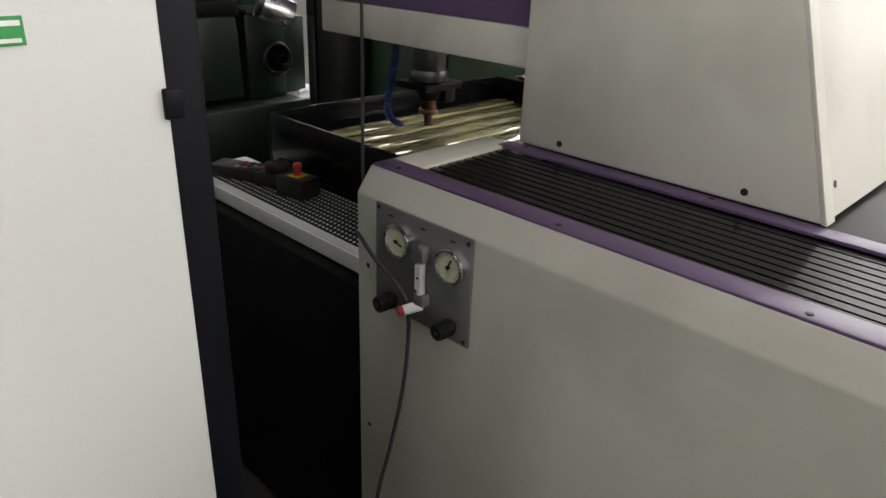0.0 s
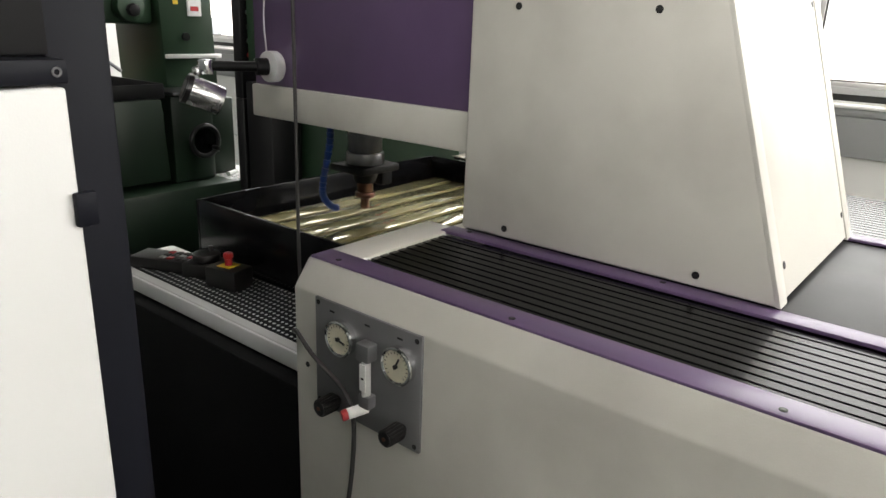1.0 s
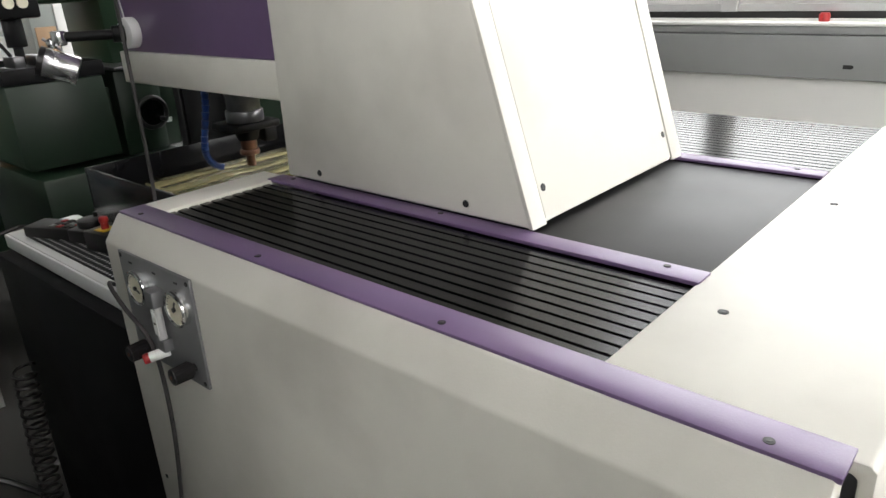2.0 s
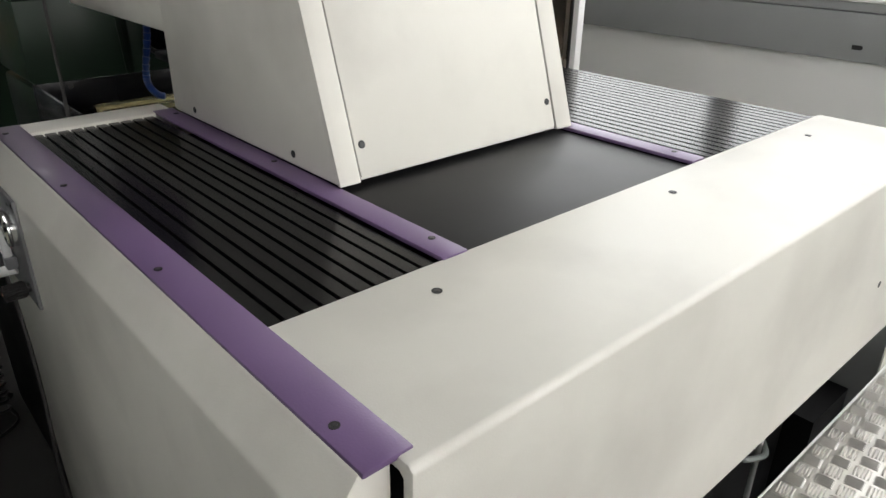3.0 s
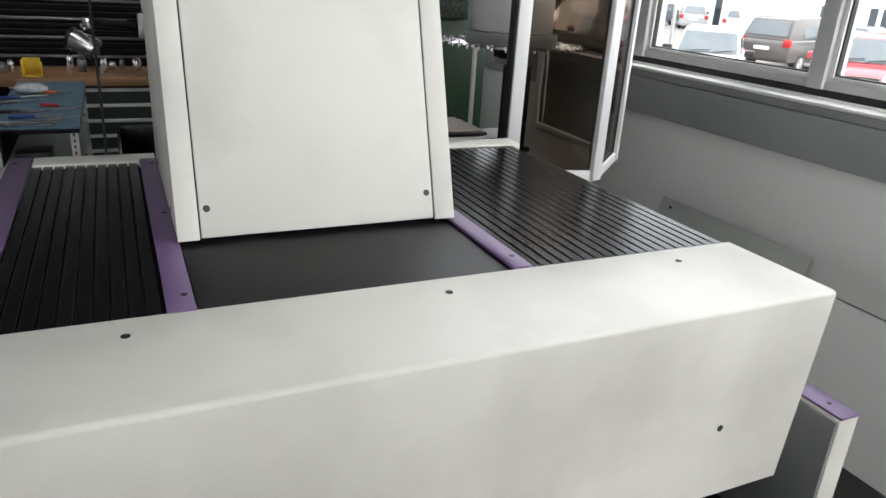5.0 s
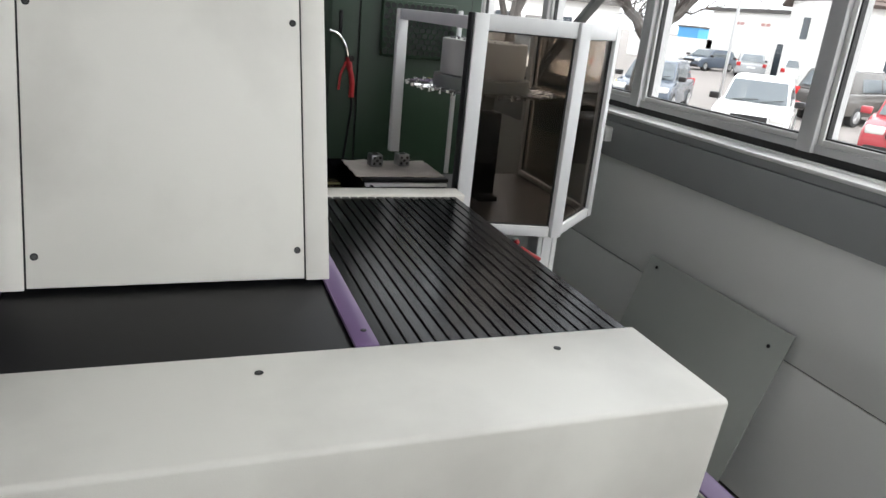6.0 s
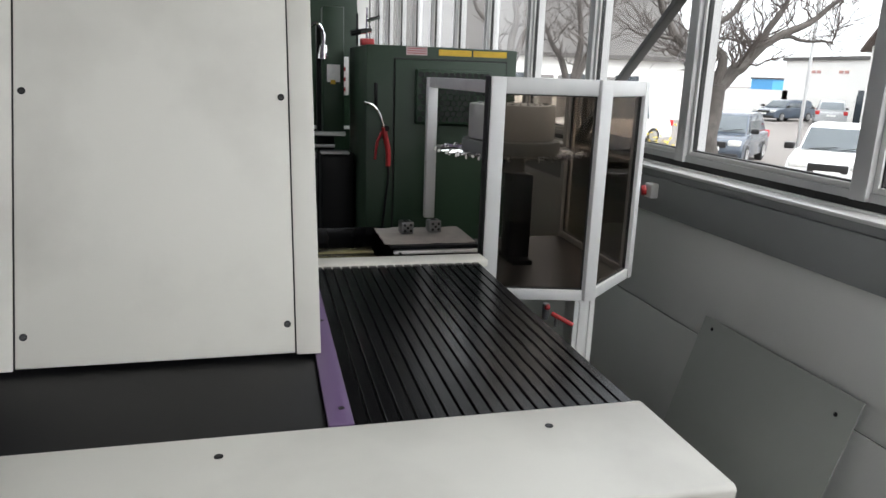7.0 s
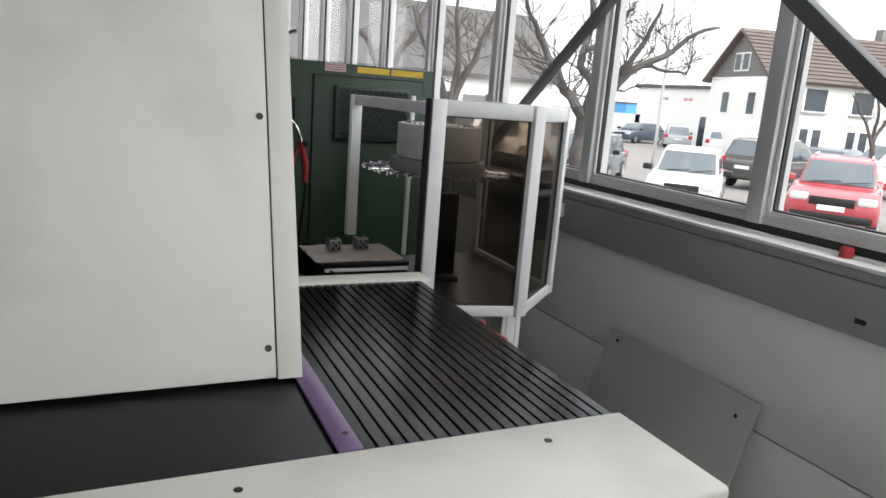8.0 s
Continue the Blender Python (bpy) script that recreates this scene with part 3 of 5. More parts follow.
part("nozzle_block", box(-0.02, 0.02, -0.02, 0.02, 0.0, 0.03, 0.003), COPPER, bh)

# coiled hose beside the base
helix = [(0.030 * math.cos(i * 0.39) - i * 0.00012, 0.030 * math.sin(i * 0.39), 0.58 - i * 0.00205) for i in range(260)]
tail = curve_points([helix[-1], (0.0, -0.06, 0.02), (-0.14, -0.10, 0.008), (-0.36, 0.0, 0.008)], 8)
solo("coiled_hose", tube(helix + tail[1:], 0.0058, 6), KNOB, "black coiled air hose hanging beside the machine base", "hose", place=(-0.02, 2.07, 0.0))
fh = [(-0.80, 2.02, 0.03), (-0.46, 1.89, 0.03), (-0.349, 1.815, 0.03), (-0.285, 1.69, 0.03), (-0.225, 1.54, 0.03), (-0.173, 1.40, 0.03), (-0.132, 1.278, 0.03), (-0.04, 1.13, 0.03), (0.03, 1.05, 0.03)]
fpts = curve_points(fh, 28)
solo("floor_hose", tube(fpts, 0.027, 10, [0.025 + 0.004 * (i % 2) for i in range(len(fpts))]), HOSE, "grey corrugated hose lying on the floor", "hose")
solo("floor_cable", tube(curve_points([(-0.46, 2.4, 0.012), (-0.25, 2.2, 0.012), (-0.12, 2.5, 0.012), (0.0, 2.2, 0.012)], 8), 0.012, 8), KNOB, "black cable lying on the floor", "cable")

# ---------------------------------------------------------------- electrical cabinet
cab = thing("electrical_cabinet", (-0.405, 1.09, 0), "tall cabinet with an anthracite frame and a white door", "cabinet", rz=3)
part("carcass", merge(box(-1.0, -0.004, 0.04, 1.50, 0.17, 2.05, 0.004)), CABGREY, cab, "grey sheet-metal cabinet body")
part("plinth", box(-0.98, -0.03, 0.06, 1.48, 0.0, 0.17), BLACK, cab)
part("corner_post", box(-0.072, 0.0, 0.0, 0.14, 0.05, 2.05, 0.006), NAVY, cab, "anthracite corner post")
part("corner_post", box(-1.0, -0.93, 0.0, 0.14, 0.05, 2.05, 0.006), NAVY, cab, "anthracite corner post")
part("upper_panel", box(-0.93, -0.072, -0.012, 0.03, 1.580, 2.05, 0.003), BLACK, cab, "black upper control panel")
rail = part("rail", box(-0.93, -0.074, -0.05, 0.0, 1.555, 1.579, 0.003), NAVY, cab)
part("rail_screw", tube([(-0.086 + 0.004 * math.cos(a), -0.051, 1.567 + 0.004 * math.sin(a)) for a in (i * math.pi / 8 for i in range(17))], 0.0012, 6), STEEL, rail)
door = part("door", box(-0.93, -0.078, -0.05, 0.0, 0.16, 1.552, 0.004, 3), CABWHITE, cab, "plain white cabinet door")
latch = part("latch", merge(box(-0.086, -0.064, -0.058, -0.046, 1.410, 1.446, 0.002)), NAVY, door, "dark door latch")
st = part("sticker", box(-0.258, -0.219, -0.0515, -0.0495, 1.506, 1.534), mat("green_sticker", (0.03, 0.30, 0.08), 0.45, vary=0.1, scale=30), door, "green sticker with pale lines")
part("sticker_line", merge(box(-0.256, -0.222, -0.0525, -0.0510, 1.525, 1.530), box(-0.248, -0.223, -0.0525, -0.0510, 1.509, 1.513)), LABEL, door)
sk = part("socket_plate", box(-0.215, -0.155, -0.04, -0.012, 1.622, 1.68, 0.008, 3), mat("beige_plastic", (0.50, 0.42, 0.26), 0.4, vary=0.06, scale=20), cab, "beige round-cornered socket")
part("socket_hole", cyl((-0.185, -0.041, 1.652), (-0.185, -0.0385, 1.652), 0.018, n=20), HOLE, cab)
part("side_handle", tube(curve_points([(0.0, 1.485, 0.79), (0.022, 1.49, 0.785), (0.022, 1.49, 0.725), (0.0, 1.485, 0.72)], 6), 0.008, 8), CHROME, cab, "chrome handle")

# ---------------------------------------------------------------- tread platform and wall-side things
tp = thing("tread_platform", (0, 0, 0), "aluminium tread-plate platform beside the machine", "platform")
part("tread_plate", box(0.52, 1.49, -0.46, -0.062, 0.682, 0.688, 0.001), TREAD, tp)
part("plate_edge", box(0.52, 1.49, -0.062, -0.058, 0.655, 0.689, 0.001), ALU, tp)
bars = bmesh.new()
for i in range(26):
    for j in range(10):
        cx, cy = 0.54 + i * 0.0372, -0.082 - j * 0.0372
        r = Matrix.Translation((cx, cy, 0.688)) @ Matrix.Rotation(radians(8 if (i + j) % 2 else 98), 4, "Z")
        for q in range(5):
            o = (q - 2) * 0.0062
            v = [bars.verts.new(r @ Vector(p)) for p in ((-0.0165, o - 0.0022, 0), (-0.0165, o + 0.0022, 0), (0.0165, o + 0.0022, 0), (0.0165, o - 0.0022, 0), (-0.011, o, 0.0026), (0.011, o, 0.0026))]
            for f in ((0, 3, 5, 4), (1, 4, 5, 2), (0, 4, 1), (3, 2, 5)):
                bars.faces.new([v[a] for a in f])
bmesh.ops.recalc_face_normals(bars, faces=bars.faces)
tagged(part("tread_ridges", bars, TREAD, tp), kind="stuff")
for x in (0.56, 1.45):
    for y in (-0.42, -0.10):
        part("leg", box(x - 0.02, x + 0.02, y - 0.02, y + 0.02, 0.0, 0.682, 0.003), BLACK, tp)
solo("loose_cable", tube(curve_points([(0.82, 0.03, 0.82), (0.838, 0.0, 0.747), (0.87, 0.0, 0.707), (0.913, 0.0, 0.679), (0.986, 0.0, 0.650), (1.05, 0.04, 0.64)], 8), 0.006, 8), CABGREY, "pale cable looped under the rear cover", "cable")
solo("upright_rod", cyl((1.004, 0.02, 0.0), (1.004, 0.02, 0.9), 0.006, n=10), ALU, "thin grey rod under the rear cover", "rod")

lp = solo("leaning_plate", prism([(0.915, 0.0), (1.775, 0.0), (1.770, 0.785), (0.905, 0.785)], "x", -0.003, 0.003, 0.001), PLATE, "grey-green sheet leaning against the parapet wall", "plate")
lp.matrix_world = Matrix.Translation((2.50, 0, 0.004)) @ Matrix.Rotation(radians(16.5), 4, "Y")
for y, z in ((0.985, 0.705), (1.70, 0.745)):
    h = part("plate_hole", cyl((-0.0045, y, z), (-0.002, y, z), 0.008, n=12), HOLE, lp)
rc = solo("red_cap", merge(cyl((0, 0, 0), (0, 0, 0.030), 0.021, n=20, b=0.003), cyl((0, 0, 0.028), (0, 0, 0.034), 0.017, n=20)), RED, "red plastic cap standing on the window ledge", "cap", place=(2.735, 0.712, 1.350))
part("duct_slot", merge(cyl((2.681, 0.575, 1.18), (2.678, 0.575, 1.18), 0.008, n=10), box(2.6785, 2.681, 0.575, 0.605, 1.172, 1.188)), HOLE, duct)
so = thing("power_socket", (2.68, 2.225, 1.238), "white wall socket with a red round plug cover", "socket")
part("socket_body", box(-0.04, 0.0, -0.035, 0.03, -0.035, 0.035, 0.006), LABEL, so)
part("red_cover", cyl((-0.04, 0.012, 0.0), (-0.062, 0.022, -0.003), 0.024, n=20, b=0.004), RED, so, "red round cover")

# ---------------------------------------------------------------- tool changer with its guard
gd = thing("tool_changer_guard", (0, 0, 0), "aluminium-framed guard with smoky panes round the tool magazine", "machine guard")
PA, PB, PC, PD, PE = (1.533, 2.10), (1.558, 1.335), (1.886, 1.262), (2.156, 1.506), (2.178, 2.15)
GZ0, GZ1 = 1.033, 1.745


def post(p, z0, z1, w=0.021, d=0.019, turn=0, name="post"):
    b = moved(box(-w, w, -d, d, z0, z1, 0.003), Matrix.Translation((p[0], p[1], 0)) @ Matrix.Rotation(radians(turn), 4, "Z"))
    return part(name, b, ALU, gd)


def rail_between(p, q, z0, z1, d=0.016):
    v = Vector((q[0] - p[0], q[1] - p[1], 0))
    m = Matrix.Translation((p[0], p[1], 0)) @ Matrix.Rotation(math.atan2(v.y, v.x), 4, "Z")
    return part("rail", moved(box(0.021, v.length - 0.021, -d, d, z0, z1, 0.003), m), ALU, gd)


def pane_between(p, q, z0, z1, material, label):
    v = Vector((q[0] - p[0], q[1] - p[1], 0))
    m = Matrix.Translation((p[0], p[1], 0)) @ Matrix.Rotation(math.atan2(v.y, v.x), 4, "Z")
    ob = part("pane", moved(box(0.02, v.length - 0.02, -0.003, 0.003, z0, z1), m), material, gd, label)
    ob.visible_shadow = False
    part("pane_seal", merge(*[moved(box(a, c, -0.005, 0.005, e, f), m) for a, c, e, f in ((0.021, 0.027, z0, z1), (v.length - 0.027, v.length - 0.021, z0, z1), (0.027, v.length - 0.027, z0, z0 + 0.006), (0.027, v.length - 0.027, z1 - 0.006, z1))]), GASKET, gd)


post(PA, 1.15, GZ1 - 0.012)
post((PB[0] + 0.004, PB[1] - 0.004), GZ0, GZ1, 0.023, 0.019, -12)
post((PB[0] - 0.024, PB[1] + 0.012), GZ0, GZ1, 0.004, 0.02, 0, "door_seal").data.materials[0] = GASKET
post(PC, GZ0, GZ1, 0.022, 0.017, 10)
post(PD, GZ0, GZ1, 0.019, 0.019, 40)
post(PE, GZ0, GZ1)
rail_between(PB, PA, GZ1 - 0.052, GZ1 - 0.012)
for p, q in ((PB, PC), (PC, PD), (PD, PE)):
    rail_between(p, q, GZ1 - 0.05, GZ1)
    rail_between(p, q, GZ0, GZ0 + 0.036)
    pane_between(p, q, GZ0 + 0.034, GZ1 - 0.048, SMOKE, "smoky polycarbonate pane")
post((1.80, 2.14), GZ0 + 0.012, GZ1, 0.009, 0.009)
part("floor_plate", prism([PA, PB, PC, PD, PE], "z", GZ0 + 0.004, GZ0 + 0.012), mat("brown_grey_tray_paint", (0.032, 0.028, 0.025), 0.5, vary=0.15, scale=6), gd, "brown-grey floor plate")
leg = part("leg", merge(box(1.92, 2.0, 1.42, 1.50, 0.0, GZ0, 0.003), box(1.938, 1.942, 1.416, 1.42, 0.0, GZ0), box(1.978, 1.982, 1.416, 1.42, 0.0, GZ0)), ALU, gd, "grooved aluminium leg")
part("leg", box(1.62, 1.66, 1.96, 2.0, 0.0, GZ0, 0.003), ALU, gd)
vv = thing("drain_valve", (1.735, 1.245, 1.0), "small drain valve with red handles under the guard", "valve")
part("valve_body", merge(cyl((0, 0, -0.02), (0, 0, 0.034), 0.012, n=14, b=0.002), cyl((0.03, -0.02, -0.04), (0.03, -0.02, 0.0), 0.006, n=10)), STEEL, vv)
part("handle", cyl((0.012, -0.02, 0.006), (0.075, -0.055, -0.026), 0.008, 0.007, n=14, b=0.002), RED, vv, "red screwdriver-like handle")
part("cap", ball((0.0, -0.012, 0.024), 0.010), RED, vv)

mg = thing("tool_magazine", (1.765, 1.76, GZ0 + 0.012), "round tool magazine with a pale drum and chrome forks", "tool magazine")
part("pedestal", merge(box(0.0, 0.085, -0.045, 0.045, 0.0, 0.34, 0.004), box(0.0, 0.08, -0.10, 0.10, 0.0, 0.02, 0.003), box(-0.06, 0.02, -0.05, 0.03, 0.37, 0.44, 0.006)), BLACK, mg)
part("turntable", merge(cyl((0, 0, 0.425), (0, 0, 0.472), 0.185, n=40, b=0.006), cyl((0, 0, 0.35), (0, 0, 0.44), 0.06, n=24)), CABGREY, mg, "grey turntable")
part("drum", merge(cyl((0, 0, 0.474), (0, 0, 0.602), 0.162, n=44, b=0.006)), mat("pale_drum_plastic", (0.40, 0.40, 0.38), 0.35, vary=0.06, scale=6), mg, "pale translucent drum")
part("fork_disc", cyl((0, 0, 0.418), (0, 0, 0.424), 0.225, n=48), STEEL, mg)
for i in range(28):
    a = 2 * math.pi * i / 28 + 0.1
    c, s_ = math.cos(a), math.sin(a)
    part("fork", merge(cyl((0.20 * c, 0.20 * s_, 0.428), (0.285 * c, 0.285 * s_, 0.428), 0.0045, n=8), cyl((0.245 * c, 0.245 * s_, 0.412), (0.245 * c, 0.245 * s_, 0.434), 0.006, n=10),
                       cyl((0.285 * c, 0.285 * s_, 0.424), (0.285 * c, 0.285 * s_, 0.434), 0.008, n=8)), CHROME, mg)
    part("drum_bolt", cyl((0.13 * c, 0.13 * s_, 0.602), (0.13 * c, 0.13 * s_, 0.607), 0.005, n=8), STEEL, mg)

# cloth board with two fixture blocks
cb = thing("side_table", (1.43, 1.70, 0.0), "black side table beside the coolant tray", "table")
part("frame", merge(box(-0.02, 0.19, -0.05, 0.22, 0.90, 1.128, 0.004)), BLACK, cb)
part("front_bar", box(-0.13, 0.185, -0.075, -0.055, 1.112, 1.124, 0.002), ALU, cb)
part("tabletop", box(-0.14, 0.19, -0.07, 0.22, 1.130, 1.142, 0.002), BLACK, cb)
for y in (-0.02, 0.15):
    part("leg", box(0.10, 0.15, y - 0.02, y + 0.02, 0.0, 0.90), BLACK, cb)
cloth = bmesh.new()
bmesh.ops.create_grid(cloth, x_segments=18, y_segments=14, size=0.5)
for v in cloth.verts:
    u, w = v.co.x, v.co.y
    v.co = Vector((1.44 + u * 0.34, 1.785 + w * 0.26, 1.146 + 0.006 * noise.noise(Vector((u * 6, w * 6, 1))) + 0.02 * max(0, abs(u) - 0.42)))
bmesh.ops.solidify(cloth, geom=cloth.faces[:], thickness=0.004)
solo("cleaning_cloth", cloth, mat("grey_cloth", (0.42, 0.39, 0.35), 0.9, vary=0.08, scale=20, bump=0.2, bscale=160), "crumpled pale grey cloth spread on the side table", "cloth")


def fixture(x, y):
    f = thing("fixture_block", (x, y, 1.152), "small steel fixture block with drilled holes", "fixture", "fixture blocks on the cloth", rz=8)
    part("block", box(-0.024, 0.024, -0.024, 0.024, 0.0, 0.046, 0.004), STEEL, f)
    for a, c in ((-0.012, 0.012), (0.012, 0.012), (-0.012, 0.034), (0.012, 0.034), (0, 0.023)):
        part("bore", cyl((a, -0.0235, c), (a, -0.0255, c), 0.0055, n=10), HOLE, f)
    part("bore", cyl((0, 0, 0.046), (0, 0, 0.048), 0.012, n=14), HOLE, f)


fixture(1.375, 1.80)
fixture(1.487, 1.815)

# ---------------------------------------------------------------- green control cabinet by the windows
gc = thing("green_control_cabinet", (1.31, 2.45, 0.0), "dark green machine control cabinet with warning strips", "cabinet")
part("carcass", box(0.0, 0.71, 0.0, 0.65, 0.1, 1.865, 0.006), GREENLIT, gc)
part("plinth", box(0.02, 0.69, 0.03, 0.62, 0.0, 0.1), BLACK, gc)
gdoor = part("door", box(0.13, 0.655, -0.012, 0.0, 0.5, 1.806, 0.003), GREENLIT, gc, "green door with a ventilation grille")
part("door_gap", merge(box(0.124, 0.13, -0.002, 0.001, 0.5, 1.812), box(0.124, 0.66, -0.002, 0.001, 1.806, 1.812), box(0.655, 0.661, -0.002, 0.001, 0.5, 1.812)), HOLE, gc)
part("hinge", box(0.035, 0.05, -0.016, 0.0, 1.60, 1.70, 0.003), BLACK, gc)
grille = part("grille", box(0.222, 0.572, -0.05, -0.012, 1.522, 1.765, 0.004), GREENLIT, gdoor, "green ventilation grille with round holes")
hexagon = mesh_of("grille_hole", cyl((0, 0.0015, 0), (0, -0.0006, 0), 0.0134, n=6), HOLE, False)
rim_bar = mesh_of("grille_rim", merge(*[cyl((0.0145 * math.sin(a), -0.001, 0.0145 * math.cos(a)), (0.0145 * math.sin(a + 1.0472), -0.001, 0.0145 * math.cos(a + 1.0472)), 0.0016, n=5) for a in (q * 1.0472 for q in range(6))]), GREENLIT, False)
for i in range(12):
    for j in range(9):
        x, z = 0.240 + i * 0.0285 + (j % 2) * 0.01425, 1.544 + j * 0.0247
        if x < 0.560:
            sheet_piece("grille_hole", hexagon, grille, (x, -0.0505, z))
            sheet_piece("grille_rim", rim_bar, grille, (x, -0.0505, z))
for a, c in ((0.331, 0.486), (0.495, 0.657)):
    part("warning_strip", box(a, c, -0.002, 0.001, 1.828, 1.855), YELLOW, gc, "yellow warning strip")
part("data_strip", box(0.18, 0.277, -0.002, 0.001, 1.826, 1.862), mat("pink_label", (0.55, 0.42, 0.42), 0.5, vary=0.1, scale=50), gc, "pale pink label with lines")
for z in (1.833, 1.843, 1.853):
    part("print_bar", box(0.185, 0.272, -0.003, -0.0015, z, z + 0.003), RED, gc)
tp2 = thing("tool_stand", (1.335, 2.62, 1.865), "red base with upright chrome tool holders", "tool stand")
part("base", box(-0.03, 0.03, -0.03, 0.03, 0.0, 0.03, 0.003), RED, tp2)
part("rod", merge(cyl((0, 0, 0.03), (0, 0, 0.17), 0.006, n=10), cyl((0, 0, 0.11), (0.06, 0, 0.13), 0.008, n=8), cyl((-0.03, 0, 0.06), (0.02, 0, 0.07), 0.012, n=8)), CHROME, tp2)
part("rod", merge(cyl((-0.045, 0.0, 0.0), (-0.045, 0.0, 0.14), 0.005, n=10), cyl((-0.075, 0, 0.05), (-0.03, 0, 0.06), 0.013, n=8)), BLACK, tp2)
ag = thing("air_gun", (1.395, 2.40, 1.40), "red air blow gun with a bent chrome nozzle", "air gun")
part("grip", tube(curve_points([(0.01, 0, -0.07), (0.01, 0, 0.0), (-0.005, 0, 0.07), (-0.01, 0, 0.105)], 5), 0.0125, 10, None), RED, ag)
part("trigger", tube(curve_points([(-0.02, 0, 0.085), (-0.042, 0, 0.03), (-0.05, 0, -0.04)], 5), 0.006, 8), RED, ag)
part("nozzle", tube(curve_points([(-0.01, 0, 0.10), (-0.03, 0, 0.16), (-0.06, 0, 0.20), (-0.10, 0, 0.215)], 6), 0.007, 8), CHROME, ag, "bent chrome nozzle")
part("hook", cyl((0.0, -0.012, 0.10), (0.0, 0.05, 0.10), 0.013, n=12), BLACK, ag)
part("hose", tube(curve_points([(0.01, 0, -0.07), (0.012, 0, -0.12), (0.0, 0.01, -0.25), (-0.02, 0.02, -0.48), (-0.03, 0.03, -0.9), (-0.03, 0.03, -1.39)], 6), 0.006, 8), BLACK, ag)

# second machine column behind, with black control tower
ct = thing("control_tower", (1.20, 3.0, 0.0), "black control tower with switches beside a green machine column", "control cabinet")
part("tower", merge(box(-0.07, 0.32, 0.0, 0.06, 0.0, 1.26, 0.006), box(-0.07, 0.02, 0.0, 0.06, 1.26, 1.98, 0.006)), BLACK, ct)
for x, z, m in ((0.0, 1.000, ORANGE), (0.255, 0.975, ORANGE)):
    p = part("switch_plate", box(x, x + 0.05, -0.012, 0.0, z, z + 0.065, 0.003), mat("cream_switch_plate", (0.50, 0.44, 0.28), 0.45, vary=0.08), ct)
    part("switch", cyl((x + 0.025, -0.012, z + 0.033), (x + 0.025, -0.03, z + 0.033), 0.014, n=14), m, p)
for i in range(9):
    z = 1.45 + i * 0.06
    part("button", cyl((-0.03, 0.0, z), (-0.03, -0.012, z), 0.011, n=12), STEEL if i % 2 else RED if i % 4 == 0 else KNOB, ct)
mc = thing("machine_column", (1.15, 2.86, 0.0), "narrow green machine column with a white notice", "machine")
part("column", box(0.0, 0.105, 0.0, 0.12, 1.42, 2.05, 0.006), GREENLIT, mc)
part("base", box(-0.015, 0.15, -0.05, 0.13, 0.0, 1.34, 0.01), BLACK, mc)
part("notice", box(0.02, 0.085, -0.003, 0.0, 1.69, 1.775), LABEL, mc, "white notice with a yellow tab")
part("notice_tab", box(0.038, 0.062, -0.005, -0.002, 1.68, 1.70), YELLOW, mc)
part("rail", merge(box(-0.06, 0.11, -0.03, 0.0, 1.425, 1.445, 0.003), box(-0.02, 0.12, -0.12, -0.04, 1.342, 1.352, 0.002), cyl((-0.1, -0.08, 1.38), (0.05, -0.08, 1.38), 0.008, n=10)), ALU, mc)
part("lamp_neck", tube(curve_points([(-0.08, -0.05, 1.93), (-0.03, -0.05, 1.965), (0.0, -0.05, 1.92), (0.0, -0.05, 1.86)], 6), 0.009, 8), CHROME, mc)
part("lamp_shade", cyl((0.0, -0.05, 1.865), (-0.003, -0.05, 1.80), 0.017, 0.028, n=18), CHROME, mc)

# ---------------------------------------------------------------- green milling machine at the back
gm = thing("green_milling_machine", (0.555, 3.45, 0.0), "dark green milling machine with a handwheel and dial panel", "milling machine")
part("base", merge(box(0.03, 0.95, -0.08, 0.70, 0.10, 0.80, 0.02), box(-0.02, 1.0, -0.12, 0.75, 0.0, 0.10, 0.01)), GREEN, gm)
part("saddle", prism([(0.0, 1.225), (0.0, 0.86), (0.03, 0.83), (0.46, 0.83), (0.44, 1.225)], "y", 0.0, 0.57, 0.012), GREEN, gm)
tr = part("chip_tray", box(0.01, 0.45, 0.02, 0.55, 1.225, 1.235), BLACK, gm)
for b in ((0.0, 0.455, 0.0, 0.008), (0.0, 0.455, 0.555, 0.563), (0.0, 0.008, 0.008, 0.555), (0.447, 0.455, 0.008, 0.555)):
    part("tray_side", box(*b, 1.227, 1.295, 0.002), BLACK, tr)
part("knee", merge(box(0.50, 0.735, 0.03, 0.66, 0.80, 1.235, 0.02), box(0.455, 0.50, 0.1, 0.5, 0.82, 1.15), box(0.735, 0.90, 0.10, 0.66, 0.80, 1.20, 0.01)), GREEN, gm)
part("knee_slide", box(0.50, 0.79, 0.0, 0.66, 1.235, 1.25, 0.003), STEEL, gm)
hw = part("handwheel", tube([(0.640 + 0.076 * math.cos(a), -0.025, 1.010 + 0.076 * math.sin(a)) for a in (i * math.pi / 16 for i in range(33))], 0.013, 8), KNOB, gm, "black handwheel")
part("hub", merge(cyl((0.640, 0.03, 1.010), (0.640, -0.04, 1.010), 0.028, n=18, b=0.004), cyl((0.640, -0.018, 1.010), (0.640, -0.026, 1.010), 0.074, n=28)), BLACKGLOSS, hw)
part("grip", cyl((0.68, -0.03, 0.975), (0.68, -0.08, 0.975), 0.012, n=12, b=0.003), KNOB, hw)
part("name_plate", box(0.745, 0.80, 0.096, 0.0995, 0.925, 0.950), LABEL, gm)
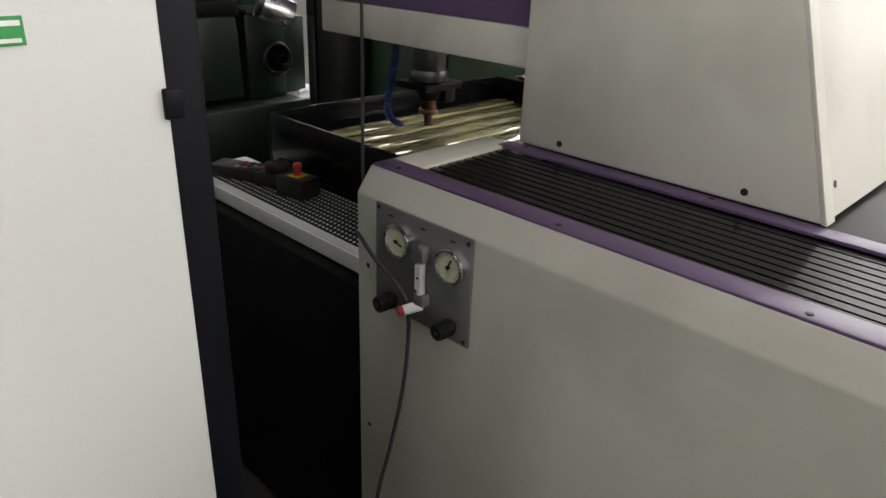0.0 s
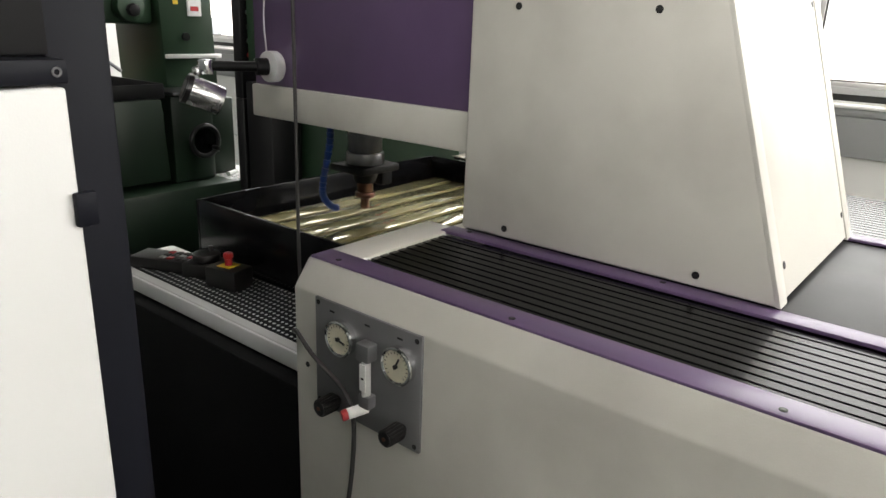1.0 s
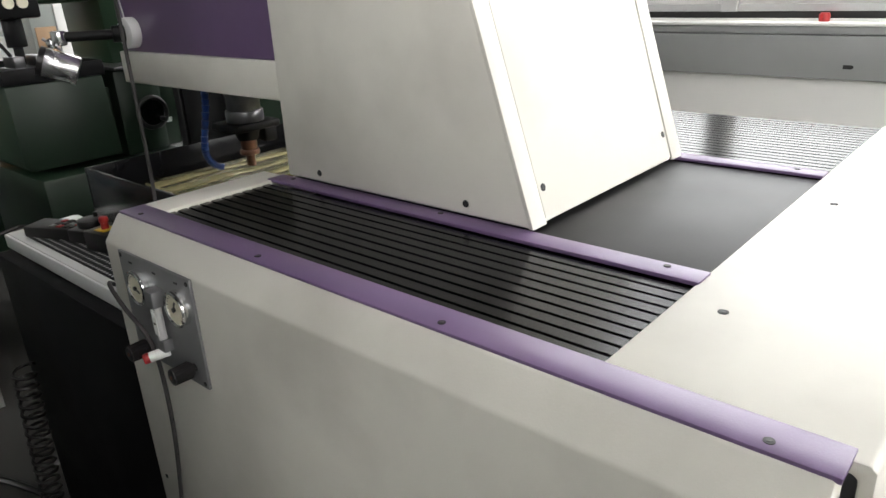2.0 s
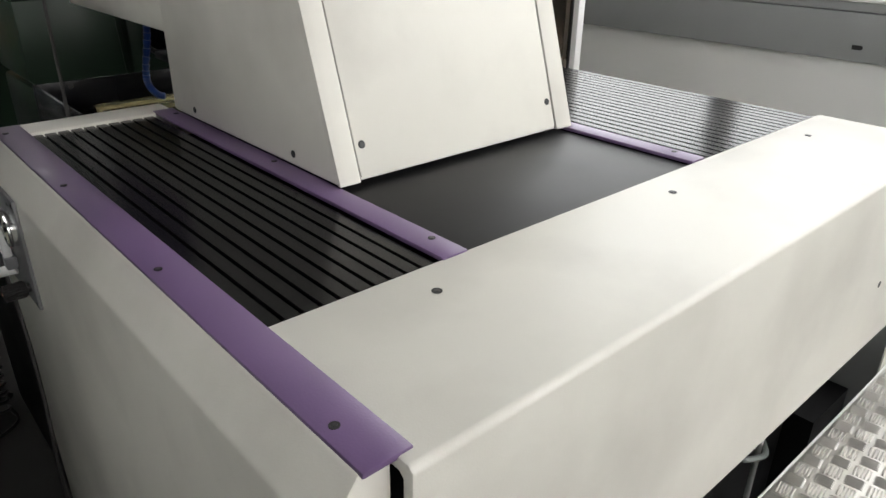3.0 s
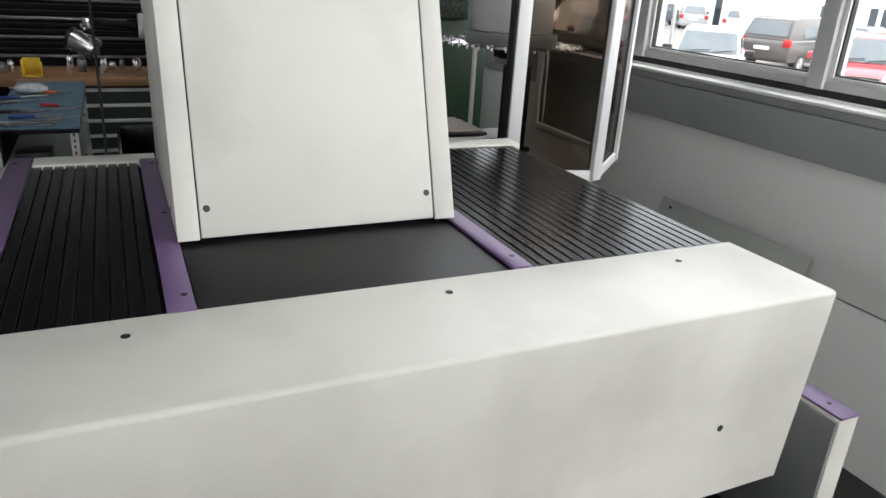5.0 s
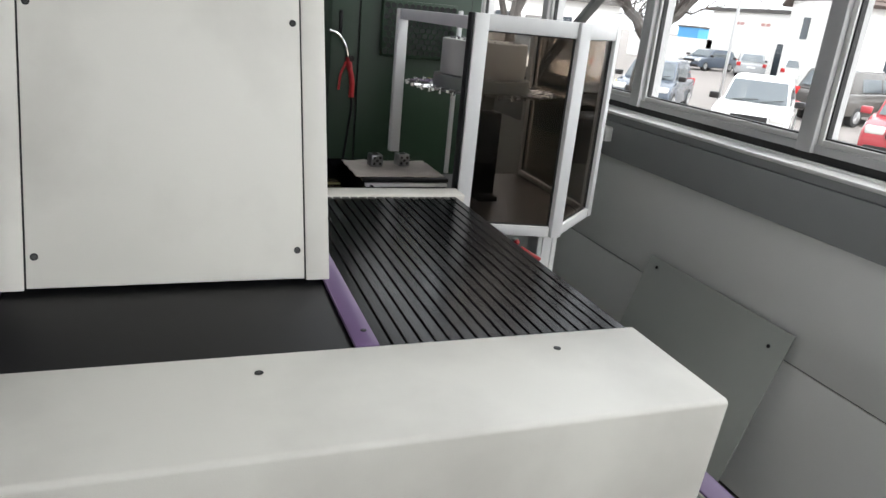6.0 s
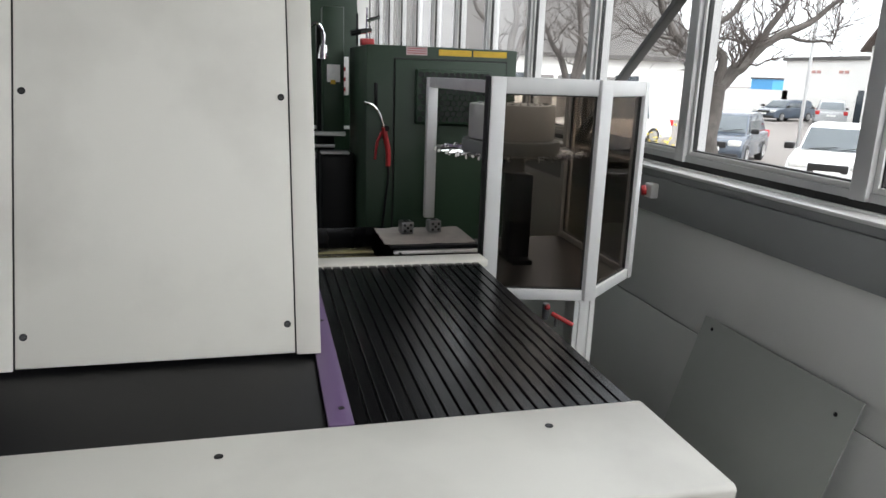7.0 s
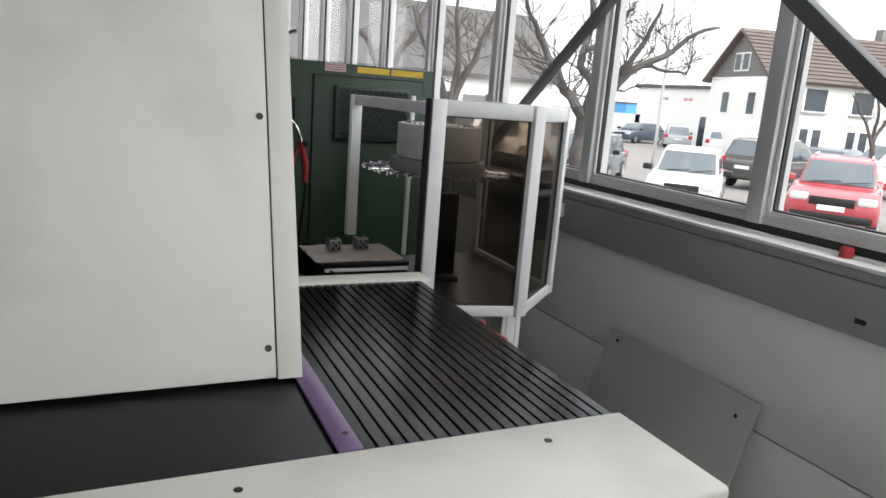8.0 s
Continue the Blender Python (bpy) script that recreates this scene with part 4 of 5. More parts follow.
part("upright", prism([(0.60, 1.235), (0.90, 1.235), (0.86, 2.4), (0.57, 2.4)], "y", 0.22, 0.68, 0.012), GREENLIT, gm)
part("slide_strip", box(0.60, 0.91, 0.19, 0.218, 1.395, 1.415, 0.003), BEAD, gm)
cpn = part("display_panel", box(0.74, 0.815, 0.205, 0.22, 1.60, 1.83, 0.004), LABEL, gm, "pale panel with red number displays")
for i in range(3):
    part("display", box(0.752, 0.795, 0.200, 0.206, 1.625 + i * 0.06, 1.648 + i * 0.06), RED, cpn)
part("yellow_tag", box(0.665, 0.69, 0.214, 0.22, 1.655, 1.675), YELLOW, gm)
part("oil_glass", cyl((0.72, 0.23, 1.50), (0.72, 0.205, 1.50), 0.02, n=16), BLACK, gm)
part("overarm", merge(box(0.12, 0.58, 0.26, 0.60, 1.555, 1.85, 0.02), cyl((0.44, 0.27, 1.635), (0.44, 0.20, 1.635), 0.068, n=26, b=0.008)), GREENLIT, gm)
part("overarm_knob", cyl((0.44, 0.205, 1.62), (0.44, 0.17, 1.62), 0.03, n=8, b=0.004), BLACK, gm)
hd = part("quill_head", merge(box(0.10, 0.30, 0.18, 0.42, 1.50, 1.78, 0.015), cyl((0.20, 0.30, 1.37), (0.20, 0.30, 1.50), 0.045, n=22, b=0.004), cyl((0.20, 0.30, 1.29), (0.20, 0.30, 1.37), 0.022, n=16)), BLACK, gm)
for x, z in ((0.165, 1.57), (0.225, 1.57), (0.195, 1.64)):
    part("dial", cyl((x, 0.18, z), (x, 0.172, z), 0.025, n=20), DIAL, hd)
part("quill_lever", merge(cyl((0.10, 0.24, 1.45), (-0.02, 0.18, 1.38), 0.008, n=8), ball((-0.02, 0.18, 1.38), 0.016)), STEEL, hd)
part("quill_lever", cyl((0.3, 0.25, 1.40), (0.36, 0.20, 1.34), 0.008, n=8), STEEL, hd)
vs = part("machine_vise", merge(box(0.12, 0.30, 0.20, 0.38, 1.236, 1.28, 0.005), box(0.14, 0.19, 0.22, 0.36, 1.28, 1.33, 0.004), box(0.24, 0.28, 0.22, 0.36, 1.28, 1.33, 0.004)), STEEL, gm)
part("supply_cable", tube(curve_points([(0.0, 0.10, 1.235), (-0.10, 0.12, 1.35), (-0.05, 0.2, 1.50), (0.10, 0.3, 1.42), (0.16, 0.3, 1.33)], 8), 0.009, 8), KNOB, gm)
part("chip_shelf", merge(box(0.76, 1.0, -0.06, 0.30, 0.788, 0.80), cyl((0.80, 0.03, 0.81), (0.86, 0.06, 0.81), 0.012, n=8)), ALU, gm)

# pale cabinet, cardboard, wooden shelf with bins behind
bc = thing("steel_locker", (1.28, 5.0, 0.0), "pale steel locker with a dark lower panel", "cabinet")
part("body", box(0.0, 0.35, 0.0, 0.4, 0.0, 1.58, 0.006), CABGREY, bc)
part("door", box(0.16, 0.33, -0.01, 0.0, 0.2, 1.55, 0.003), CABWHITE, bc)
part("door", box(0.02, 0.15, -0.01, 0.0, 0.2, 1.40, 0.003), CARD, bc, "brown door panel")
solo("cardboard_box", box(0.56, 0.93, 4.80, 5.02, 0.922, 1.345, 0.008), CARD, "brown cardboard box standing on the bench", "box")
ob_ = thing("orange_bin", (0.56, 4.675, 0.921), "orange storage bin with tools on the workbench", "bin")
part("bin", merge(box(0.0, 0.16, 0.0, 0.10, 0.0, 0.008), box(0.0, 0.16, 0.0, 0.006, 0.008, 0.055, 0.002), box(0.0, 0.16, 0.094, 0.10, 0.008, 0.075, 0.002), box(0.0, 0.006, 0.006, 0.094, 0.008, 0.065), box(0.154, 0.16, 0.006, 0.094, 0.008, 0.065)), ORANGE, ob_)
part("bin_front", box(0.004, 0.156, -0.008, 0.0, -0.0, 0.024, 0.002), YELLOW, ob_, "yellow lower edge")
for q, (x, h) in enumerate(((0.03, 0.13), (0.06, 0.10), (0.09, 0.15), (0.12, 0.12), (0.14, 0.14))):
    part("tool", cyl((x, 0.05, 0.009), (x + 0.004, 0.06, h), 0.007, n=8), (STEEL, LABEL, KNOB, BRUSHED, LABEL)[q], ob_)
pm = thing("bench_grinder", (0.62, 4.86, 1.3455), "pale green bench machine standing on a cardboard box", "machine")
part("body", merge(box(0.0, 0.20, 0.0, 0.12, 0.0, 0.10, 0.012), cyl((0.05, 0.06, 0.06), (-0.05, 0.06, 0.06), 0.035, n=16)), PLATE, pm)
part("wheel", cyl((0.20, 0.06, 0.05), (0.25, 0.06, 0.05), 0.048, n=20, b=0.004), GREENLIT, pm)

# ---------------------------------------------------------------- small table with a blue mat, workbench, racks
bt = thing("rack_table", (-0.27, 3.0, 0.0), "slotted-angle rack table with a blue mat on top", "table")
for x in (0.0, 0.335):
    for y in (0.0, 1.40):
        lg = part("leg", merge(box(x, x + 0.035, y, y + 0.004, 0.0, 0.90), box(x if x < 0.1 else x + 0.031, (x if x < 0.1 else x + 0.031) + 0.004, y + 0.004, y + 0.036, 0.0, 0.90)), CABWHITE, bt, "white slotted-angle leg")
        if y == 0:
            part("leg_slots", merge(*[box(x + 0.013, x + 0.021, y - 0.0008, y + 0.001, 0.04 + i * 0.03, 0.056 + i * 0.03) for i in range(29)]), HOLE, lg)
for z in (0.34, 0.66):
    part("rack_shelf", box(0.004, 0.366, 0.005, 1.43, z, z + 0.018, 0.002), CABGREY, bt)
part("tabletop", box(-0.01, 0.38, -0.02, 1.45, 0.90, 0.922, 0.003), BLACK, bt)
part("blue_mat", box(-0.012, 0.382, -0.022, 1.452, 0.922, 0.93, 0.002), MATBLUE, bt, "blue rubber mat")
GREENPCB = mat("green_board", (0.02, 0.16, 0.05), 0.4, vary=0.3, scale=40)
for i, (x, y, z, w, d, h, m) in enumerate(((0.05, 0.1, 0.678, 0.26, 0.25, 0.03, GREENPCB), (0.08, 0.06, 0.71, 0.16, 0.18, 0.08, KNOB), (0.06, 0.1, 0.358, 0.24, 0.3, 0.16, CABGREY))):
    solo("parts_box", box(x - 0.27, x - 0.27 + w, 3.0 + y, 3.0 + y + d, z, z + h, 0.006), m, ("green circuit board lying on the rack shelf", "black parts box on the rack shelf", "grey parts box on the rack shelf")[i], "box")
random.seed(11)
for i in range(9):
    x, y, a = random.uniform(-0.22, 0.06), 3.06 + i * 0.15, random.uniform(-25, 25)
    L = random.uniform(0.14, 0.30)
    m = (STEEL, BLUE, KNOB, RED, STEEL, BLUE, ORANGE, STEEL, KNOB)[i]
    t_ = thing("hand_tool", (x, y, 0.930), "hand tool with a %s handle lying on the blue mat" % ("steel", "blue", "black", "red", "steel", "blue", "orange", "steel", "black")[i], "tool", "tools on the blue mat", rz=a)
    part("handle", cyl((-L / 2, 0, 0.011), (0, 0, 0.011), 0.011, 0.009, n=10, b=0.002), m, t_)
    part("shaft", cyl((0, 0, 0.011), (L / 2, 0, 0.009), 0.0045, n=8), STEEL, t_)

for i in range(8):
    x, y = random.uniform(-0.24, 0.05), 3.03 + i * 0.06
    t_ = thing("spanner", (x, y, 0.930), "flat steel spanner lying on the blue mat", "tool", "spanners on the blue mat", rz=random.uniform(-30, 30))
    L = random.uniform(0.10, 0.17)
    part("shaft", box(-L / 2, L / 2, -0.006, 0.006, 0.001, 0.007, 0.002), STEEL, t_)
    for e in (-1, 1):
        part("jaw", tube([(e * (L / 2 + 0.012) + 0.013 * math.cos(a + (math.pi if e < 0 else 0)), 0.013 * math.sin(a + (math.pi if e < 0 else 0)), 0.005) for a in (0.7 + q * 0.49 for q in range(11))], 0.004, 6), STEEL, t_)
solo("plastic_bag", ball((-0.16, 3.95, 0.965), 0.075, 1.2, 1.0, 0.45, 12), mat("milky_plastic_film", (0.42, 0.44, 0.46), 0.2, vary=0.2, scale=25, bump=0.6, bscale=45), "crumpled milky plastic bag on the blue mat", "bag")

b2 = thing("side_bench", (-1.25, 3.35, 0.0), "dark side bench with machine parts on top", "bench")
part("top", box(0.0, 0.90, 0.0, 0.80, 0.80, 0.83, 0.004), BLACK, b2)
for x in (0.05, 0.85):
    part("leg", box(x - 0.025, x + 0.025, 0.05, 0.75, 0.0, 0.80), BLACK, b2)
random.seed(21)
for i in range(46):
    x, y = random.uniform(-1.1, -0.38), random.uniform(3.45, 4.05)
    s_, h = random.uniform(0.014, 0.045), random.uniform(0.03, 0.17)
    solo("machine_part", merge(cyl((x, y, 0.83), (x, y, 0.83 + h), s_, s_ * 0.7, n=14, b=0.004), box(x - s_, x + s_, y - s_ * 0.6, y + s_ * 0.6, 0.83, 0.83 + h * 0.4, 0.004)),
         random.choice((STEEL, KNOB, COPPER, BRUSHED, CARD, KNOB, CABLE, PLATE, CABLE)), "turned metal machine part standing on the side bench", "machine part", "machine parts on the side bench")
solo("orange_bracket", merge(box(-0.66, -0.38, 3.40, 3.42, 0.832, 0.85, 0.003), tube([(-0.40, 3.41, 0.845), (-0.34, 3.44, 0.95), (-0.30, 3.46, 1.03)], 0.013, 8)), ORANGE, "orange plastic bracket lying on the side bench", "bracket")

wb = thing("workbench", (-1.6, 4.65, 0.0), "workbench with a beech top over steel drawers", "workbench")
part("worktop", box(0.0, 2.62, 0.0, 0.65, 0.865, 0.92, 0.006), WOOD, wb, "worn beech worktop")
part("carcass", box(1.56, 2.60, 0.06, 0.62, 0.04, 0.865), GREEN, wb)
part("leg", box(0.05, 0.13, 0.06, 0.60, 0.0, 0.865, 0.004), BLACK, wb)
for x0 in (1.60,):
    for i in range(7):
        z0 = 0.75 - i * 0.108
        d_ = part("drawer", box(x0, x0 + 0.58, 0.04, 0.06, z0, z0 + 0.10, 0.003), mat("dark_drawer", (0.035, 0.05, 0.045), 0.45, vary=0.1) if i == 0 else bpy.data.materials["dark_drawer"], wb)
        part("handle_strip", box(x0 + 0.01, x0 + 0.57, 0.025, 0.04, z0 + 0.074, z0 + 0.098, 0.004), BEAD, d_)
rk = thing("tool_rack", (-0.95, 5.30, 0.0), "black louvred tool rack behind the workbench", "rack")
part("back_panel", box(0.0, 1.70, 0.05, 0.12, 0.0, 1.75), BLACK, rk)
for i in range(13):
    part("louvre", box(0.0, 1.70, 0.01, 0.05, 0.98 + i * 0.045, 0.998 + i * 0.045, 0.003), STEEL if i % 3 == 0 else BLACK, rk)
part("rail", box(0.0, 1.70, -0.16, 0.05, 1.60, 1.615, 0.003), STEEL, rk)
solo("wall_partition", box(-3.6, 0.5, 5.44, 5.54, 0.0, 2.7), CABGREY, "grey partition wall behind the workbench", kind="structure")
ws = thing("wall_shelf", (-1.75, 5.24, 1.20), "dark steel wall shelf with two boards", "shelf")
for z in (0.0, 0.43):
    part("board", box(-0.55, 0.75, 0.0, 0.19, z - 0.012, z + 0.008, 0.002), BLACK, ws)
for x in (-0.4, 0.33):
    part("upright", box(x - 0.012, x + 0.012, 0.17, 0.198, -0.2, 0.85, 0.002), BLACK, ws)
for x, h, r_, m in ((-1.40, 0.20, 0.035, KNOB), (-1.28, 0.13, 0.05, CABGREY), (-1.62, 0.16, 0.045, STEEL)):
    solo("bottle", merge(cyl((x, 5.33, 1.209), (x, 5.33, 1.209 + h), r_, r_ * 0.8, n=16, b=0.004), cyl((x, 5.33, 1.209 + h), (x, 5.33, 1.245 + h), r_ * 0.35, n=12)), m, "dark bottle standing on the wall shelf", "bottle", "bottles on the wall shelf")
tc = thing("teal_canister", (-1.22, 4.90, 0.921), "pale canister with a teal lower half on the workbench", "canister")
part("body", box(-0.11, 0.11, -0.09, 0.09, 0.0, 0.14, 0.012), mat("teal_plastic", (0.05, 0.13, 0.13), 0.5, vary=0.1, scale=12), tc, "teal lower half")
part("lid", box(-0.115, 0.115, -0.095, 0.095, 0.14, 0.25, 0.012), PLATE, tc, "pale lid")
yb = solo("yellow_box", merge(box(-0.275, -0.155, 4.72, 4.80, 0.921, 0.931, 0.002), box(-0.275, -0.267, 4.72, 4.80, 0.931, 1.03, 0.002), box(-0.163, -0.155, 4.72, 4.80, 0.931, 1.01, 0.002), box(-0.267, -0.163, 4.79, 4.80, 0.931, 1.04, 0.002)), YELLOW,
          "yellow open storage box on the workbench", "box")
random.seed(31)
for i in range(21):
    x, y, r, h = -1.3 + i * 0.088 + random.uniform(-0.03, 0.03), random.uniform(4.86, 5.15), random.uniform(0.015, 0.034), random.uniform(0.04, 0.11)
    if -0.3 < x < 0.0:
        continue
    solo("glass_jar", merge(cyl((x, y, 0.921), (x, y, 0.921 + h), r, n=18, b=0.005), cyl((x, y, 0.921 + h), (x, y, 0.935 + h), r * 0.8, n=18)), (CHROME, STEEL, BRUSHED)[i % 3], "shiny jar or fitting standing on the workbench", "jar", "jars on the workbench")


# ---------------------------------------------------------------- outside
ZG = -0.55
ASPHALT = mat("pale_dry_asphalt", (0.19, 0.172, 0.16), 0.85, vary=0.12, scale=0.5, bump=0.2, bscale=30, dirt=(0.13, 0.12, 0.112), dirt_amt=0.5, dirt_scale=0.3)
RENDER = mat("white_house_render", (0.78, 0.77, 0.74), 0.8, vary=0.03, scale=0.6, bump=0.1, bscale=20)
GABLE = mat("grey_gable_boards", (0.15, 0.142, 0.135), 0.7, vary=0.1, scale=3)
TILES = mat("brown_roof_tiles", (0.10, 0.076, 0.066), 0.75, vary=0.2, scale=4, bump=0.2, bscale=8)
SLATE = mat("grey_roof_sheet", (0.085, 0.08, 0.076), 0.8, vary=0.2, scale=1.2)
BARK = mat("grey_bark", (0.075, 0.066, 0.06), 0.9, vary=0.3, scale=9, bump=0.4, bscale=30)
TWIG = mat("twig_bark", (0.07, 0.058, 0.052), 0.9, vary=0.2, scale=9)
CARGLASS = mat("car_glass", (0.30, 0.33, 0.35), 0.05, metal=0.6, vary=0.05, spec=0.8)
TYRE = mat("tyre_rubber", (0.02, 0.02, 0.02), 0.8, vary=0.1)
RIM = mat("alloy_rim", (0.5, 0.5, 0.5), 0.3, metal=0.8, vary=0.05)
LIGHTGLASS = mat("clear_lamp_glass", (0.6, 0.6, 0.58), 0.1, vary=0.1, scale=20)
TAIL = mat("red_lamp_glass", (0.45, 0.02, 0.02), 0.15, vary=0.1, scale=20)
DARKPANE = mat("dark_house_pane", (0.04, 0.05, 0.06), 0.1, vary=0.2, scale=1)
BLUEWALL = mat("blue_wall_paint", (0.08, 0.32, 0.62), 0.6, vary=0.05)
FORSYTHIA = mat("yellow_blossom", (0.55, 0.42, 0.05), 0.8, vary=0.3, scale=8)

solo("ground", box(2.96, 900, -700, 900, ZG - 1, ZG), ASPHALT, "pale dry asphalt of the yard and parking places", kind="structure")


def paint(name, color):
    return mat(name, color, 0.25, vary=0.03, coat=0.5)


def car(name, place, heading, color_mat, label, length=4.0, width=1.74, height=1.48, suv=0.0, group="parked cars"):
    c = thing(name, (*place, ZG), label, "car", group, rz=heading)
    L, W, Ht = length / 2, width / 2, height
    sill, belt = 0.22 + suv * 0.1, 0.90 + suv * 0.12
    low = [(-L, sill + 0.1), (-L + 0.02, belt - 0.1), (-L + 0.15, belt), (L * 0.36, belt + 0.03), (L * 0.80, belt - 0.08), (L - 0.06, belt - 0.22), (L, sill + 0.25), (L - 0.06, sill), (-L + 0.08, sill)]
    part("body", prism(low, "y", -W, W, 0.07, 3), color_mat, c)
    roof = [(-L + 0.12, belt - 0.02), (-L + 0.42, Ht - 0.06), (-L + 0.75, Ht), (L * 0.05, Ht), (L * 0.22, Ht - 0.08), (L * 0.52, belt - 0.02)]
    gh = prism(roof, "y", -W + 0.10, W - 0.10, 0.05, 2)
    for v in gh.verts:
        v.co.y *= 1 - 0.16 * max(0, (v.co.z - belt) / (Ht - belt))
    part("roof", gh, color_mat, c)
    n = Vector((Ht - 0.08 - belt, 0, L * 0.30)).normalized()
    k = 0.86

    def pane4(nm, pts):
        bm = bmesh.new()
        vs = [bm.verts.new(p) for p in pts]
        f = bm.faces.new(vs)
        bmesh.ops.solidify(bm, geom=[f], thickness=0.012)
        return part(nm, bm, CARGLASS, c)

    o = n * 0.014
    a, b = Vector((L * 0.50, 0, belt + 0.03)) + o, Vector((L * 0.235, 0, Ht - 0.10)) + o
    wb_, wt = W - 0.16, (W - 0.10) * 0.80
    pane4("windscreen", [a + Vector((0, wb_, 0)), a - Vector((0, wb_, 0)), b - Vector((0, wt, 0)), b + Vector((0, wt, 0))])
    part("wiper", merge(cyl(a + Vector((0.01, 0.1, 0.02)), a + Vector((-0.05, wb_ - 0.1, 0.10)), 0.012, n=6), cyl(a + Vector((0.01, -0.5, 0.02)), a + Vector((-0.04, 0.05, 0.08)), 0.012, n=6)), TYRE, c)
    ra, rb = Vector((-L + 0.155, 0, belt + 0.10)), Vector((-L + 0.40, 0, Ht - 0.11))
    pane4("rear_window", [ra + Vector((-0.02, -wb_ + 0.05, 0)), ra + Vector((-0.02, wb_ - 0.05, 0)), rb + Vector((-0.02, wt - 0.05, 0)), rb + Vector((-0.02, -wt + 0.05, 0))])
    for s in (-1, 1):
        for x0, x1 in ((-L * 0.55, -0.10), (-0.04, L * 0.36)):
            yb, yt = (W - 0.085), (W - 0.10) * 0.865
            top1 = x1 if x1 < 0 else L * 0.14
            pane4("side_window", [Vector((x0, s * yb, belt + 0.05)), Vector((x1, s * yb, belt + 0.05)), Vector((top1, s * yt, Ht - 0.13)), Vector((x0 + 0.04, s * yt, Ht - 0.13))])
        part("mirror", merge(box(L * 0.40, L * 0.50, s * (W - 0.02) - 0.0, s * (W + 0.20), belt + 0.02, belt + 0.17, 0.03)), color_mat if suv else KNOB, c)
        part("headlight", box(L - 0.26, L - 0.02, s * (W - 0.42), s * (W - 0.06), belt - 0.30, belt - 0.14, 0.04), LIGHTGLASS, c)
        part("tail_light", box(-L - 0.01, -L + 0.14, s * (W - 0.24), s * (W + 0.005), belt - 0.22, belt + 0.02, 0.03), TAIL, c)
        for x in (-L * 0.62, L * 0.64):
            w = part("wheel", cyl((x, s * (W - 0.20), 0.31), (x, s * (W + 0.01), 0.31), 0.31, n=24, b=0.03), TYRE, c)
            part("rim", merge(cyl((x, s * (W + 0.012), 0.31), (x, s * (W + 0.02), 0.31), 0.19, n=20), *[cyl((x, s * (W + 0.03), 0.31), (x + 0.18 * math.cos(q), s * (W + 0.02), 0.31 + 0.18 * math.sin(q)), 0.02, n=6) for q in (i * 1.2566 for i in range(5))]), RIM, w)
    part("grille", box(L - 0.07, L + 0.004, -W + 0.45, W - 0.45, belt - 0.36, belt - 0.18, 0.02), KNOB, c)
    part("bumper", box(L - 0.10, L + 0.012, -W + 0.10, W - 0.10, sill + 0.02, sill + 0.18, 0.04), KNOB, c)
    part("plate_bar", box(L + 0.004, L + 0.02, -0.26, 0.26, sill + 0.24, sill + 0.35), LABEL, c)
    part("plate_bar", box(-L - 0.015, -L + 0.01, -0.26, 0.26, sill + 0.36, sill + 0.47), LABEL, c)
    if suv:
        for s in (-1, 1):
            part("roof_rail", cyl((-L + 0.8, s * (W - 0.30), Ht + 0.03), (L * 0.05, s * (W - 0.30), Ht + 0.03), 0.018, n=8), ALU, c)
    return c


P_WHITE, P_RED = paint("white_car_paint", (0.78, 0.78, 0.77)), paint("red_car_paint", (0.36, 0.045, 0.055))
P_DARK, P_GREY, P_BROWN = paint("dark_blue_grey_car_paint", (0.06, 0.075, 0.10)), paint("silver_car_paint", (0.42, 0.43, 0.44)), paint("brown_grey_car_paint", (0.075, 0.068, 0.062))
car("hatchback", (13.8, 12.9), 222, P_WHITE, "white hatchback parked facing the windows", 3.7, 1.68, 1.50)
car("small_suv", (15.76, 10.2), 214, P_RED, "red small off-roader with roof rails parked facing the windows", 3.9, 1.76, 1.62, 1.0)
car("hatchback", (14.7, 18.3), 222, P_DARK, "dark blue-grey hatchback parked at the end of the row", 4.0, 1.74, 1.48)
car("suv", (21.5, 16.8), 12, P_BROWN, "dark brown-grey off-roader seen from behind", 4.4, 1.85, 1.68, 1.0)
car("saloon", (26.5, 18.2), 20, P_DARK, "black estate car parked across the lane", 4.5, 1.8, 1.45)
car("van", (24.5, 14.6), 150, P_WHITE, "white high-roofed car with side windows", 4.4, 1.8, 1.85, 1.0)
car("saloon", (35.4, 41.0), 195, P_DARK, "black car parked by the white building", 4.4, 1.78, 1.43, group="far parked cars")
car("estate_car", (36.2, 37.8), 50, P_GREY, "silver estate car parked by the white building", 4.5, 1.78, 1.55, group="far parked cars")
car("estate_car", (35.6, 33.2), 45, P_WHITE, "white estate car parked by the house", 4.3, 1.76, 1.5, group="far parked cars")
car("hatchback", (32.2, 26.3), 30, P_GREY, "silver hatchback parked by the house", 4.2, 1.76, 1.5, group="far parked cars")
car("van", (13.5, 24.0), 190, P_WHITE, "white delivery van in the lane", 4.8, 1.9, 2.1, group="far parked cars")

